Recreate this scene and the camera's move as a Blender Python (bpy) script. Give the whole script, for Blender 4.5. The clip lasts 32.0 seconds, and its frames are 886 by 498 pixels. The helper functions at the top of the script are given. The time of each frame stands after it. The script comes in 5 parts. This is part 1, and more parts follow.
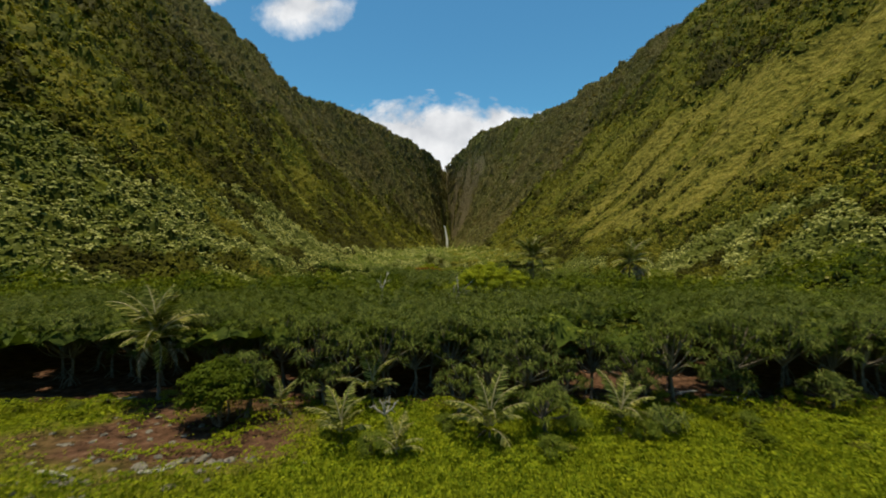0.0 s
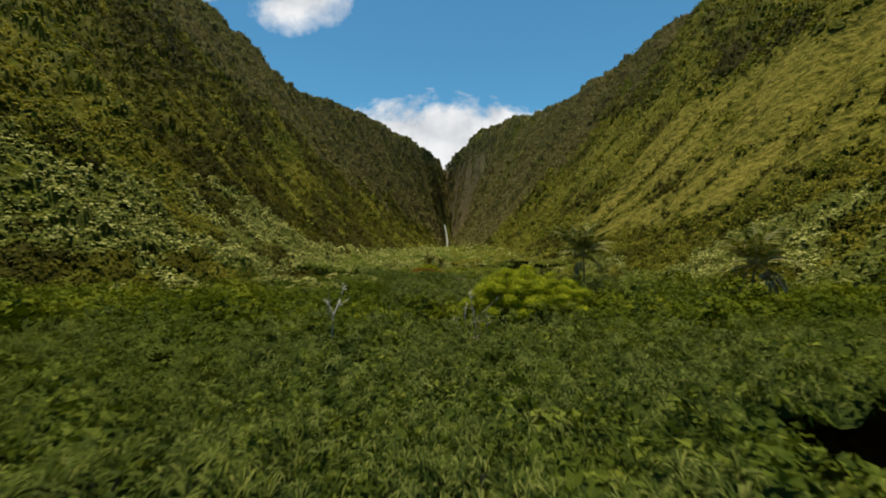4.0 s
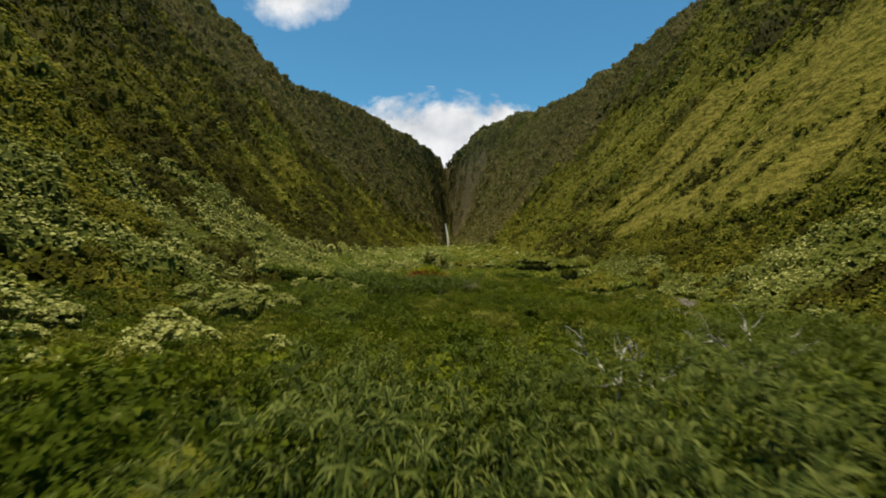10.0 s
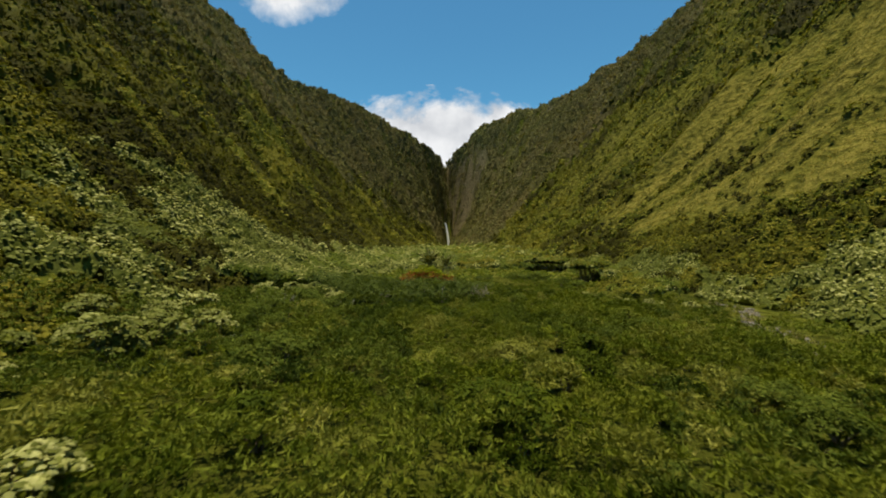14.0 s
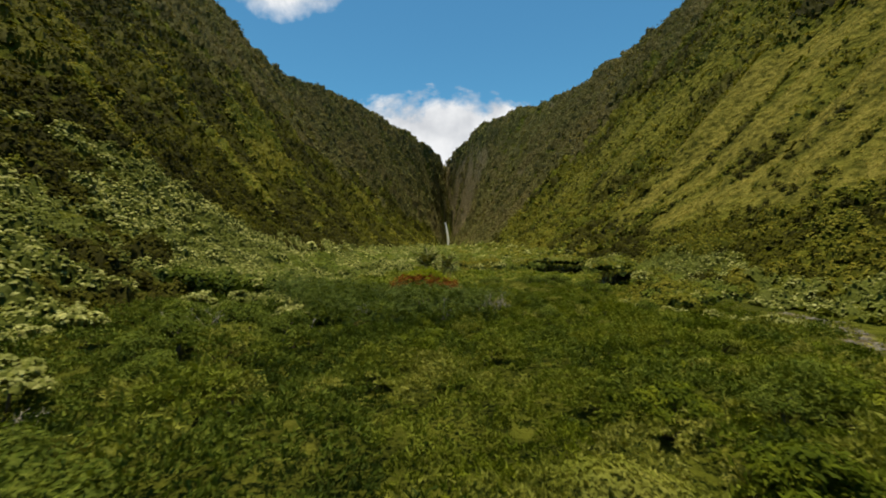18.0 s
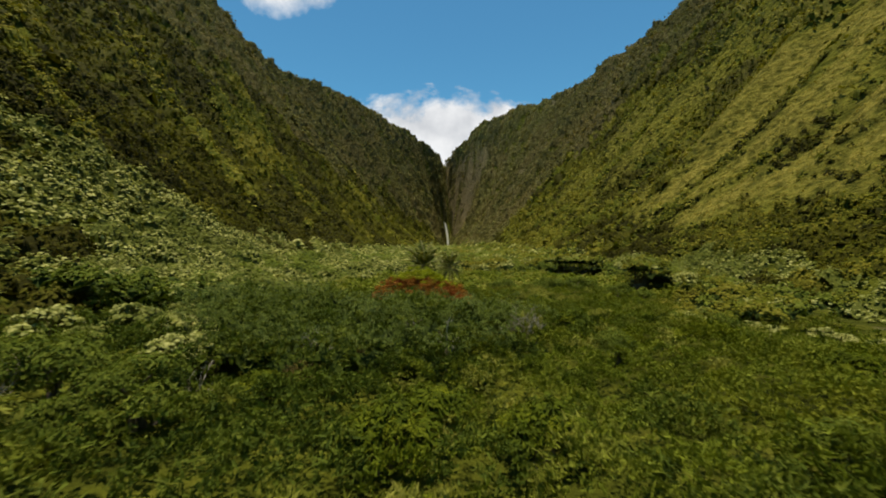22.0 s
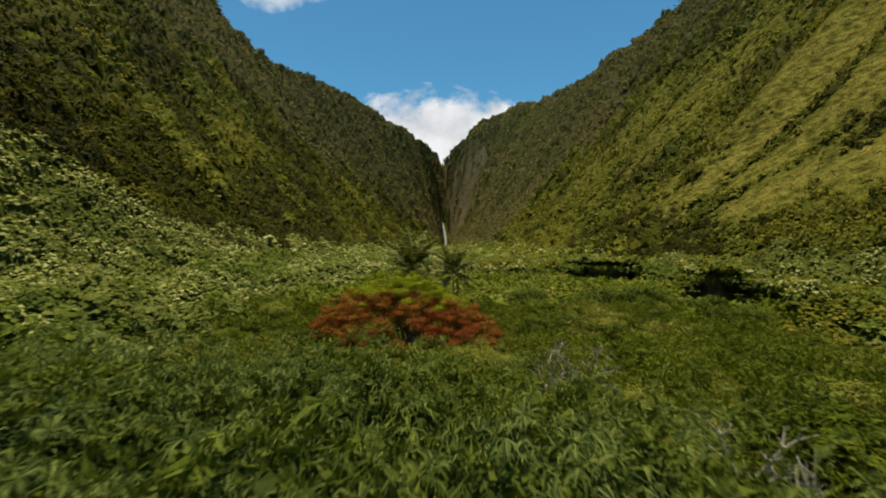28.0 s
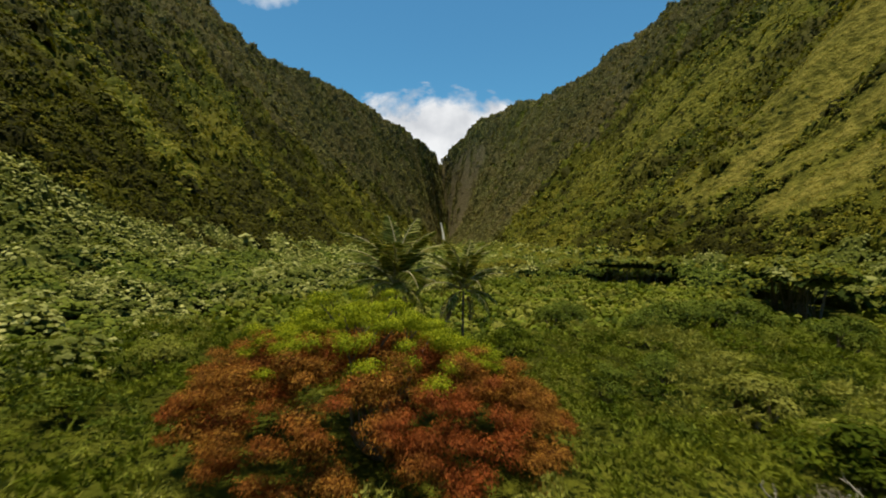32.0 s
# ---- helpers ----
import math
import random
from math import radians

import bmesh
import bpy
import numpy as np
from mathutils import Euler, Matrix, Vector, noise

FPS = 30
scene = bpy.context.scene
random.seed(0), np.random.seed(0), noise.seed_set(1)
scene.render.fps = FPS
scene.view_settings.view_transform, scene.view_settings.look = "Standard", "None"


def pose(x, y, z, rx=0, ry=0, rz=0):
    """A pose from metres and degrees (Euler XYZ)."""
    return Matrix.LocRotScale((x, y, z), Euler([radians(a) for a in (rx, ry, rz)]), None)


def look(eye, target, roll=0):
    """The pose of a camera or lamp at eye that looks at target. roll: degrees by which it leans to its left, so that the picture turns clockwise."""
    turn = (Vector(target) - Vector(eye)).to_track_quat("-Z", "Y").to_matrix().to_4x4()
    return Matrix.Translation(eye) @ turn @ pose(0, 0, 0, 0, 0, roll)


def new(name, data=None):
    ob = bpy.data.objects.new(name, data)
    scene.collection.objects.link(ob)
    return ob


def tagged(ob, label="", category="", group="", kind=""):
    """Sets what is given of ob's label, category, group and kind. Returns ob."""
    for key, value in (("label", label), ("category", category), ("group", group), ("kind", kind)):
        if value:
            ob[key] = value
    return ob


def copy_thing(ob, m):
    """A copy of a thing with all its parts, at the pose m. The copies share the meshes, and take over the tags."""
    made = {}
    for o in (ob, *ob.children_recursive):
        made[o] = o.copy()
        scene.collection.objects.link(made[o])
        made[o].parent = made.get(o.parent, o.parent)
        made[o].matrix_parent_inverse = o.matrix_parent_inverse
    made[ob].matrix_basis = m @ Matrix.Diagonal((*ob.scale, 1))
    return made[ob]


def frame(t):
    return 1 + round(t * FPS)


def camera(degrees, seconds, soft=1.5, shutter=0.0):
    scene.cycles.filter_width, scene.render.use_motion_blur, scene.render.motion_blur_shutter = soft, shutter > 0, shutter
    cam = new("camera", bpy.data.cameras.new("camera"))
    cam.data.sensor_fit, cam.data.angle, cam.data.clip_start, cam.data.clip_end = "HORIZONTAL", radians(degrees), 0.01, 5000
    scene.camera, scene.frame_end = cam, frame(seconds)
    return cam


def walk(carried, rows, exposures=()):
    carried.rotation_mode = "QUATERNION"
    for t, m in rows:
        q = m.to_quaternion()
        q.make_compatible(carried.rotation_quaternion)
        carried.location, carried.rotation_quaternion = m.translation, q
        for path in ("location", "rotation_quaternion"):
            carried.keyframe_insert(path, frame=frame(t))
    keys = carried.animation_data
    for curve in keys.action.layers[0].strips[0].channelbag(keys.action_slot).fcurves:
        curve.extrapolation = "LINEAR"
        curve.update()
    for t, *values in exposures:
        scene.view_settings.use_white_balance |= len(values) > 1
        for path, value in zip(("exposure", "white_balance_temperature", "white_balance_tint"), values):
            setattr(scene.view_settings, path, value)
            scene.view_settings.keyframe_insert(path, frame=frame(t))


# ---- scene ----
cam = camera(92.2, 32.0, 1.9, 0.6)
METRES, EYE, TILT, LEAN, TURN = 200.0, 14.0, 0.0, 0.0, 0.0
ROWS = [
    (0.0, 0.0, 0.0, 0.0, 0.0, 0.0, -0.0),
    (0.5, -0.0003, 0.016, -0.0003, -0.0, -0.0, 0.0),
    (1.0, -0.0006, 0.0317, -0.0007, -0.0, -0.01, -0.0),
    (1.5, -0.0009, 0.0478, -0.0008, 0.0, -0.02, 0.05),
    (2.0, -0.0011, 0.0637, -0.001, 0.0, -0.02, 0.05),
    (2.5, -0.0012, 0.0796, -0.0013, 0.0, -0.04, 0.09),
    (3.0, -0.0014, 0.0953, -0.0016, 0.01, -0.05, 0.12),
    (3.5, -0.0014, 0.1113, -0.0019, 0.01, -0.05, 0.12),
    (5.5, -0.0002, 0.1747, -0.0035, 0.09, -0.07, 0.18),
    (6.0, -0.0009, 0.1911, -0.0036, 0.1, -0.07, 0.22),
    (6.5, -0.0017, 0.2075, -0.0038, 0.09, -0.07, 0.19),
    (7.0, -0.0024, 0.2241, -0.0041, 0.09, -0.09, 0.15),
    (7.5, -0.003, 0.2402, -0.0044, 0.09, -0.09, 0.15),
    (8.0, -0.0038, 0.2566, -0.0046, 0.09, -0.09, 0.14),
    (8.5, -0.0046, 0.2726, -0.005, 0.09, -0.1, 0.09),
    (9.0, -0.0054, 0.2888, -0.0054, 0.09, -0.12, 0.04),
    (9.5, -0.0062, 0.3047, -0.0058, 0.09, -0.12, 0.05),
    (10.0, -0.007, 0.3209, -0.0063, 0.08, -0.12, 0.06),
    (10.5, -0.0077, 0.3365, -0.0068, 0.09, -0.13, 0.05),
    (11.0, -0.0083, 0.3526, -0.0072, 0.09, -0.13, 0.06),
    (11.5, -0.0089, 0.368, -0.0077, 0.09, -0.13, 0.07),
    (12.0, -0.0094, 0.3837, -0.0082, 0.09, -0.14, 0.08),
    (12.5, -0.0097, 0.3991, -0.0087, 0.09, -0.15, 0.08),
    (13.0, -0.0101, 0.414, -0.0092, 0.09, -0.17, 0.11),
    (13.5, -0.0102, 0.4297, -0.0096, 0.09, -0.17, 0.14),
    (14.0, -0.0103, 0.4452, -0.01, 0.09, -0.17, 0.18),
    (14.5, -0.0103, 0.4606, -0.0105, 0.1, -0.17, 0.23),
    (16.5, -0.0111, 0.5239, -0.0112, 0.08, -0.19, 0.3),
    (17.0, -0.0112, 0.5398, -0.0119, 0.08, -0.18, 0.32),
    (17.5, -0.0116, 0.5555, -0.0127, 0.07, -0.17, 0.3),
    (18.0, -0.0119, 0.5711, -0.0135, 0.06, -0.17, 0.29),
    (18.5, -0.0123, 0.5866, -0.0144, 0.06, -0.15, 0.31),
    (19.0, -0.0126, 0.6021, -0.0155, 0.06, -0.15, 0.28),
    (19.5, -0.0129, 0.6176, -0.0164, 0.04, -0.14, 0.27),
    (20.0, -0.013, 0.6332, -0.0172, 0.03, -0.14, 0.29),
    (20.5, -0.013, 0.6491, -0.0178, 0.03, -0.13, 0.29),
    (21.0, -0.013, 0.6647, -0.0184, 0.02, -0.12, 0.26),
    (21.5, -0.0132, 0.6804, -0.0188, 0.0, -0.11, 0.27),
    (22.0, -0.0134, 0.6962, -0.0193, -0.01, -0.1, 0.23),
    (22.5, -0.0136, 0.712, -0.0198, -0.02, -0.1, 0.16),
    (23.0, -0.0139, 0.7275, -0.0204, -0.03, -0.09, 0.13),
    (23.5, -0.0142, 0.7433, -0.0209, -0.04, -0.08, 0.11),
    (24.0, -0.0145, 0.7587, -0.0214, -0.07, -0.07, 0.07),
    (24.5, -0.0146, 0.7743, -0.022, -0.09, -0.07, 0.03),
    (25.0, -0.0147, 0.7896, -0.0225, -0.11, -0.06, 0.05),
    (25.5, -0.0149, 0.805, -0.023, -0.14, -0.06, 0.04),
    (27.5, -0.0149, 0.8657, -0.0248, -0.28, -0.01, 0.1),
    (28.0, -0.0147, 0.8814, -0.025, -0.32, -0.01, 0.11),
    (28.5, -0.0144, 0.8969, -0.0251, -0.36, 0.0, 0.14),
    (29.0, -0.0143, 0.912, -0.0252, -0.4, 0.01, 0.17),
    (29.5, -0.0143, 0.9266, -0.0253, -0.42, 0.01, 0.17),
    (30.0, -0.0144, 0.9416, -0.0255, -0.45, 0.01, 0.18),
    (30.5, -0.0146, 0.9561, -0.0257, -0.48, 0.02, 0.15),
    (31.0, -0.015, 0.9708, -0.0257, -0.51, 0.03, 0.15),
    (31.5, -0.0153, 0.9849, -0.0258, -0.54, 0.03, 0.17),
    (32.0, -0.0159, 0.9993, -0.0259, -0.57, 0.04, 0.18),
]
walk(cam, [(t, pose(0, 0, EYE, TILT, LEAN, TURN) @ pose(METRES * x, METRES * y, METRES * z, 90 + pitch, roll, yaw)) for t, x, y, z, yaw, pitch, roll in ROWS])

# ---- light ----
SUN = Vector((-0.06, 0.02, 0.99)).normalized()          # towards the sun
world = bpy.data.worlds.new("sky")
scene.world = world
world.use_nodes = True
wn, wl = world.node_tree.nodes, world.node_tree.links
wn.clear()
sky = wn.new("ShaderNodeTexSky")
sky.sky_type, sky.sun_disc = "NISHITA", False
sky.sun_elevation = math.asin(SUN.z)
sky.sun_rotation = math.atan2(SUN.x, SUN.y)
sky.altitude, sky.air_density, sky.dust_density, sky.ozone_density = 0, 1.0, 0.2, 0.3
wb = wn.new("ShaderNodeBackground")
wb.inputs["Strength"].default_value = 0.106
wo = wn.new("ShaderNodeOutputWorld")
clear = wn.new("ShaderNodeMix")
clear.data_type, clear.blend_type = "RGBA", "MULTIPLY"
clear.inputs[0].default_value = 1.0
clear.inputs[7].default_value = (0.50, 1.06, 1.16, 1)
wl.new(sky.outputs[0], clear.inputs[6])
wl.new(clear.outputs[2], wb.inputs[0])
wl.new(wb.outputs[0], wo.inputs[0])
sun = new("sun", bpy.data.lights.new("sun", "SUN"))
sun.data.energy, sun.data.angle, sun.data.color = 4.85, radians(0.6), (1.0, 0.91, 0.66)
sun.matrix_world = look(SUN * 100, (0, 0, 0))
scene.view_settings.exposure = 0.0


# ---- numpy noise ----
def hash2(i, j, seed):
    h = np.sin(i * 127.1 + j * 311.7 + seed * 74.7) * 43758.5453
    return h - np.floor(h)


def vnoise(x, y, seed=0):
    """Smooth value noise, 0 to 1."""
    i, j = np.floor(x), np.floor(y)
    fx, fy = x - i, y - j
    fx, fy = fx * fx * (3 - 2 * fx), fy * fy * (3 - 2 * fy)
    a = hash2(i, j, seed) * (1 - fx) + hash2(i + 1, j, seed) * fx
    b = hash2(i, j + 1, seed) * (1 - fx) + hash2(i + 1, j + 1, seed) * fx
    return a * (1 - fy) + b * fy


def fbm(x, y, seed=0, octaves=4):
    total, amp, norm = 0, 1.0, 0
    for k in range(octaves):
        total = total + amp * vnoise(x * 2 ** k, y * 2 ** k, seed + k)
        norm += amp
        amp *= 0.5
    return total / norm


def smooth(a, b, x):
    t = np.clip((x - a) / (b - a), 0, 1)
    return t * t * (3 - 2 * t)


# ---- the valley's shape ----
def bent(x, y):
    """How far a place lies from the valley's middle line, which swings a little at the head."""
    return x - axis(y)


def axis(y):
    return 17 * smooth(700, 2300, y) + 9 * np.sin(y / 62) * smooth(1300, 1800, y)


def valley(x, y):
    """Toe, crest, crest height, floor height and place on the wall (0 at the toe, 1 at the crest), for both sides."""
    x = bent(x, y)
    left = x < 0
    floor = np.interp(y, [-400, 46, 62, 100, 150, 205, 260, 340, 2390], [2.2, 2.2, 1.3, 0.9, -1.0, -1.7, -3.0, -3.4, 15.5])
    floor = floor - 3.0 * smooth(20, 54, x) * smooth(100, 150, y) * smooth(262, 222, y)      # the stream's side lies lower
    floor = floor + 1.5 * smooth(-12, -34, x) * smooth(120, 180, y) * smooth(420, 300, y)
    fall = smooth(2395, 2412, y) * 128 + smooth(2412, 2680, y) * 352
    floor = floor + fall
    toe = np.where(left, np.interp(y, [-50, 60, 130, 260, 400, 600, 1200, 2350, 2400, 2440], [95, 72, 45, 52, 58, 54, 36, 18, 14, 3]),
                   np.interp(y, [-50, 100, 150, 200, 260, 400, 1200, 2350, 2400, 2440], [80, 66, 70, 84, 80, 72, 48, 18, 14, 3]))
    crest = np.where(left, np.interp(y, [0, 600, 1000, 1408, 1900, 2300, 2650], [335, 345, 345, 262, 214, 118, 14]),
                     np.interp(y, [0, 600, 884, 1200, 1500, 1900, 2250, 2500, 2650], [400, 400, 362, 392, 372, 276, 170, 70, 14]))
    high = np.where(left, np.interp(y, [0, 600, 1000, 1408, 1900, 2300, 2650], [360, 365, 372, 430, 506, 533, 512]),
                    np.interp(y, [0, 600, 884, 1200, 1500, 1900, 2250, 2500, 2650], [375, 385, 377, 445, 488, 560, 605, 560, 512]))
    u = (np.abs(x) - toe) / np.maximum(crest - toe, 5)
    return toe, crest, high, floor, u


def steepening(x, y):
    """How much steeper a wall gets towards its crest."""
    return np.where(bent(x, y) < 0, np.interp(y, [0, 600, 1400, 2400], [1.50, 1.46, 1.2, 0.95]), np.interp(y, [0, 600, 1400, 2400], [1.32, 1.34, 1.2, 0.95]))


def height(x, y):
    x, y = np.asarray(x, float), np.asarray(y, float)
    side = np.where(bent(x, y) < 0, 11.0, 37.0)
    toe, crest, high, floor, u = valley(x, y)
    bend = 0.06 * (fbm(y / 130, u * 1.2 + side, 3) - 0.5) + 0.05 * (fbm(y / 45 + u * 0.8, u * 0.8 + side, 8, 3) - 0.5)
    v = np.clip(u + bend * smooth(0.0, 0.35, u), 0, None)
    p = steepening(x, y)
    wall = np.where(v < 1, np.clip(v, 0, 1) ** p, 1 + 0.10 * (1 - np.exp(-(v - 1) * 4)) - 0.12 * (v - 1))
    z = floor + (high - floor) * wall
    # ribs and gullies that run down the walls
    rib = 1 - np.abs(2 * fbm(y / 95 + u * 0.25 * np.where(x < 0, 1, -1), u * 0.7 + side, 21, 3) - 1)
    z = z + (rib - 0.7) * (44 + 30 * smooth(700, 1500, y)) * smooth(0.06, 0.4, u) * smooth(1.35, 0.9, u)
    # a deep gully beside the bare cliff at the valley's head
    z = z - np.where(bent(x, y) > 0, 75 * np.exp(-((y - 1900 - 130 * u) / 75) ** 2) * smooth(0.10, 0.35, u) * smooth(1.0, 0.75, u), 0)
    fine = 1 - np.abs(2 * fbm(y / 26 + u * 0.5, u * 2.2 + side, 31, 3) - 1)
    z = z + (fine - 0.7) * 9 * smooth(0.10, 0.45, u)
    z = z + (fbm(x / 14, y / 14, 41, 3) - 0.5) * (1.0 + 5 * smooth(0.0, 0.3, u))
    return z


def bare_cliff(x, y):
    """The brown rock face beside the fall."""
    u = valley(x, y)[4]
    face = smooth(1990, 2090, y + 160 * (fbm(y / 60, u * 4, 95) - 0.5)) * smooth(0.04, 0.12, u) * smooth(0.95, 0.7, u + 0.3 * (fbm(y / 50, u * 3, 96) - 0.5))
    return np.where(x > 0, face * smooth(0.34, 0.50, fbm(y / 22, u * 2.5, 97, 3) + 0.08), 0.0)


def slope_of(x, y):
    """Rough steepness of the wall, towards the crest."""
    toe, crest, high, floor, u = valley(x, y)
    p = steepening(x, y)
    return np.where(u > 0, (high - floor) / (crest - toe) * p * np.clip(u, 0.01, 1) ** (p - 1), 0.0)


def dryness(x, y):
    """Where the sunny wall carries dry grass instead of trees."""
    u = valley(x, y)[4]
    low = np.interp(y, [120, 160, 200, 260, 320, 400], [0.27, 0.24, 0.19, 0.15, 0.125, 0.15])
    top = np.interp(y, [150, 250, 340, 430], [0.56, 0.55, 0.50, 0.47])
    band = smooth(-0.03, 0.03, u - low + 0.10 * (fbm(y / 40, u * 6, 51) - 0.5)) * smooth(0.06, -0.06, u - top + 0.20 * (fbm(y / 30, u * 3, 52) - 0.5))
    along = smooth(120, 165, y) * smooth(520, 380, y)
    streak = smooth(0.34, 0.62, fbm(y / 16 + u * 5, u * 8, 53, 4))
    far = 0.5 * smooth(0.16, 0.26, u) * smooth(0.8, 0.5, u) * smooth(300, 420, y) * smooth(1000, 700, y) * smooth(0.54, 0.64, fbm(y / 22 + u * 5, u * 2, 55, 3))
    return np.where(x > 0, np.maximum(band * along * (0.55 + 0.45 * streak) * (1 - 0.75 * smooth(250, 370, y) * (1 - streak)), far), 0.0)


def stream_middle(y):
    return np.interp(y, [140, 160, 178, 190, 204, 222], [52, 57, 64, 70, 78, 80]) + 1.2 * np.sin(y / 5)


def stream(x, y):
    """The stony stream bed along the foot of the sunny wall."""
    return (np.abs(x - stream_middle(y)) < 2.3) & (y > 150) & (y < 216)


def bare_soil(x, y):
    wob = 6 * (fbm(x / 4, y / 4, 62) - 0.5)
    return np.maximum(smooth(9.0, 6.5, np.hypot((x + 17.2) * 0.87, (y - 26.7) * 1.4) + wob), 0.8 * smooth(4.5, 2.5, np.hypot((x + 22.4), (y - 24) * 1.6) + wob))


# ---- materials ----
def material(name):
    m = bpy.data.materials.new(name)
    m.use_nodes = True
    n, l = m.node_tree.nodes, m.node_tree.links
    n.clear()
    out = n.new("ShaderNodeOutputMaterial")
    return m, n, l, out


def noise_node(n, l, scale, detail=4.0, coords=None):
    tex = n.new("ShaderNodeTexNoise")
    tex.inputs["Scale"].default_value, tex.inputs["Detail"].default_value = scale, detail
    if coords is not None:
        l.new(coords, tex.inputs["Vector"])
    return tex


def ramp_node(n, l, source, stops):
    r = n.new("ShaderNodeValToRGB")
    while len(r.color_ramp.elements) < len(stops):
        r.color_ramp.elements.new(0.5)
    for e, (p, c) in zip(r.color_ramp.elements, stops):
        e.position, e.color = p, (*c, 1)
    l.new(source, r.inputs[0])
    return r


def mix_color(n, l, fac, a, b, mode="MIX"):
    m = n.new("ShaderNodeMix")
    m.data_type, m.blend_type = "RGBA", mode
    if isinstance(fac, float):
        m.inputs[0].default_value = fac
    else:
        l.new(fac, m.inputs[0])
    for socket, value in ((m.inputs[6], a), (m.inputs[7], b)):
        if isinstance(value, tuple):
            socket.default_value = (*value, 1)
        else:
            l.new(value, socket)
    return m.outputs[2]


def leaf_material(name, dark, mid, light, patch=None, patch_scale=0.05, rough=0.55, through_light=0.22, spec=0.03, single=False, crown_share=0.0, bump=0.0, grain=0.9):
    """Leaves: each one its own shade, the stand patchy at a larger scale, some light coming through the blade."""
    m, n, l, out = material(name)
    pos = n.new("ShaderNodeNewGeometry")
    pick = n.new("ShaderNodeObjectInfo").outputs["Random"] if single else pos.outputs["Random Per Island"]
    tone = n.new("ShaderNodeAttribute")
    tone.attribute_name = "tone"
    blend = n.new("ShaderNodeMix")
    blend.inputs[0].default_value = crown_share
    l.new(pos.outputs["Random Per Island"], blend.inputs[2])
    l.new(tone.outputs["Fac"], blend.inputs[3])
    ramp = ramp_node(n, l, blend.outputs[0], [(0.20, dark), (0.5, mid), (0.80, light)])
    color = ramp.outputs[0]
    big = noise_node(n, l, patch_scale, 3.0, pos.outputs["Position"])
    if patch:
        f = ramp_node(n, l, big.outputs["Fac"], [(0.47, (0, 0, 0)), (0.60, (1, 1, 1))])
        part_of = n.new("ShaderNodeMath")
        part_of.operation = "MULTIPLY"
        l.new(f.outputs[0], part_of.inputs[0])
        some = n.new("ShaderNodeMath")
        some.operation = "MULTIPLY_ADD"
        some.inputs[1].default_value, some.inputs[2].default_value = 0.75, 0.25
        l.new(blend.outputs[0], some.inputs[0])
        l.new(some.outputs[0], part_of.inputs[1])
        color = mix_color(n, l, part_of.outputs[0], color, patch)
    mid_noise = noise_node(n, l, grain, 4.0, pos.outputs["Position"])
    shade = ramp_node(n, l, mid_noise.outputs["Fac"], [(0.30, (0.68, 0.70, 0.66)), (0.52, (1, 1, 1)), (0.72, (1.32, 1.28, 1.2))])
    color = mix_color(n, l, 1.0, color, shade.outputs[0], "MULTIPLY")
    if single:
        own = ramp_node(n, l, pick, [(0.0, (0.80, 0.86, 0.85)), (1.0, (1.18, 1.12, 1.0))])
        color = mix_color(n, l, 1.0, color, own.outputs[0], "MULTIPLY")
    b = n.new("ShaderNodeBsdfPrincipled")
    l.new(color, b.inputs["Base Color"])
    b.inputs["Roughness"].default_value, b.inputs["Specular IOR Level"].default_value = rough, spec
    if bump:
        leafy = noise_node(n, l, 1.6, 6.0, pos.outputs["Position"])
        bp = n.new("ShaderNodeBump")
        bp.inputs["Strength"].default_value, bp.inputs["Distance"].default_value = 0.9, bump
        l.new(leafy.outputs["Fac"], bp.inputs["Height"])
        l.new(bp.outputs[0], b.inputs["Normal"])
    t = n.new("ShaderNodeBsdfTranslucent")
    l.new(mix_color(n, l, 1.0, color, (1.15, 1.2, 0.6), "MULTIPLY"), t.inputs["Color"])
    mix = n.new("ShaderNodeMixShader")
    mix.inputs[0].default_value = through_light
    l.new(b.outputs[0], mix.inputs[1])
    l.new(t.outputs[0], mix.inputs[2])
    l.new(mix.outputs[0], out.inputs["Surface"])
    return m


def plain_material(name, a, b_color, scale, rough=0.8, bump=0.3, stretch=(1, 1, 1), world_space=False):
    m, n, l, out = material(name)
    if world_space:
        coords = n.new("ShaderNodeNewGeometry").outputs["Position"]
    else:
        coords = n.new("ShaderNodeTexCoord").outputs["Object"]
    mp = n.new("ShaderNodeMapping")
    mp.inputs["Scale"].default_value = stretch
    l.new(coords, mp.inputs[0])
    tex = noise_node(n, l, scale, 6.0, mp.outputs[0])
    wide = noise_node(n, l, scale * 0.13, 3.0, mp.outputs[0])
    c = ramp_node(n, l, tex.outputs["Fac"], [(0.32, a), (0.68, b_color)])
    c2 = ramp_node(n, l, wide.outputs["Fac"], [(0.3, (0.75, 0.75, 0.75)), (0.7, (1.2, 1.2, 1.2))])
    b = n.new("ShaderNodeBsdfPrincipled")
    l.new(mix_color(n, l, 1.0, c.outputs[0], c2.outputs[0], "MULTIPLY"), b.inputs["Base Color"])
    b.inputs["Roughness"].default_value, b.inputs["Specular IOR Level"].default_value = rough, 0.25
    bp = n.new("ShaderNodeBump")
    bp.inputs["Strength"].default_value, bp.inputs["Distance"].default_value = bump, 0.05
    l.new(tex.outputs["Fac"], bp.inputs["Height"])
    l.new(bp.outputs[0], b.inputs["Normal"])
    l.new(b.outputs[0], out.inputs["Surface"])
    return m


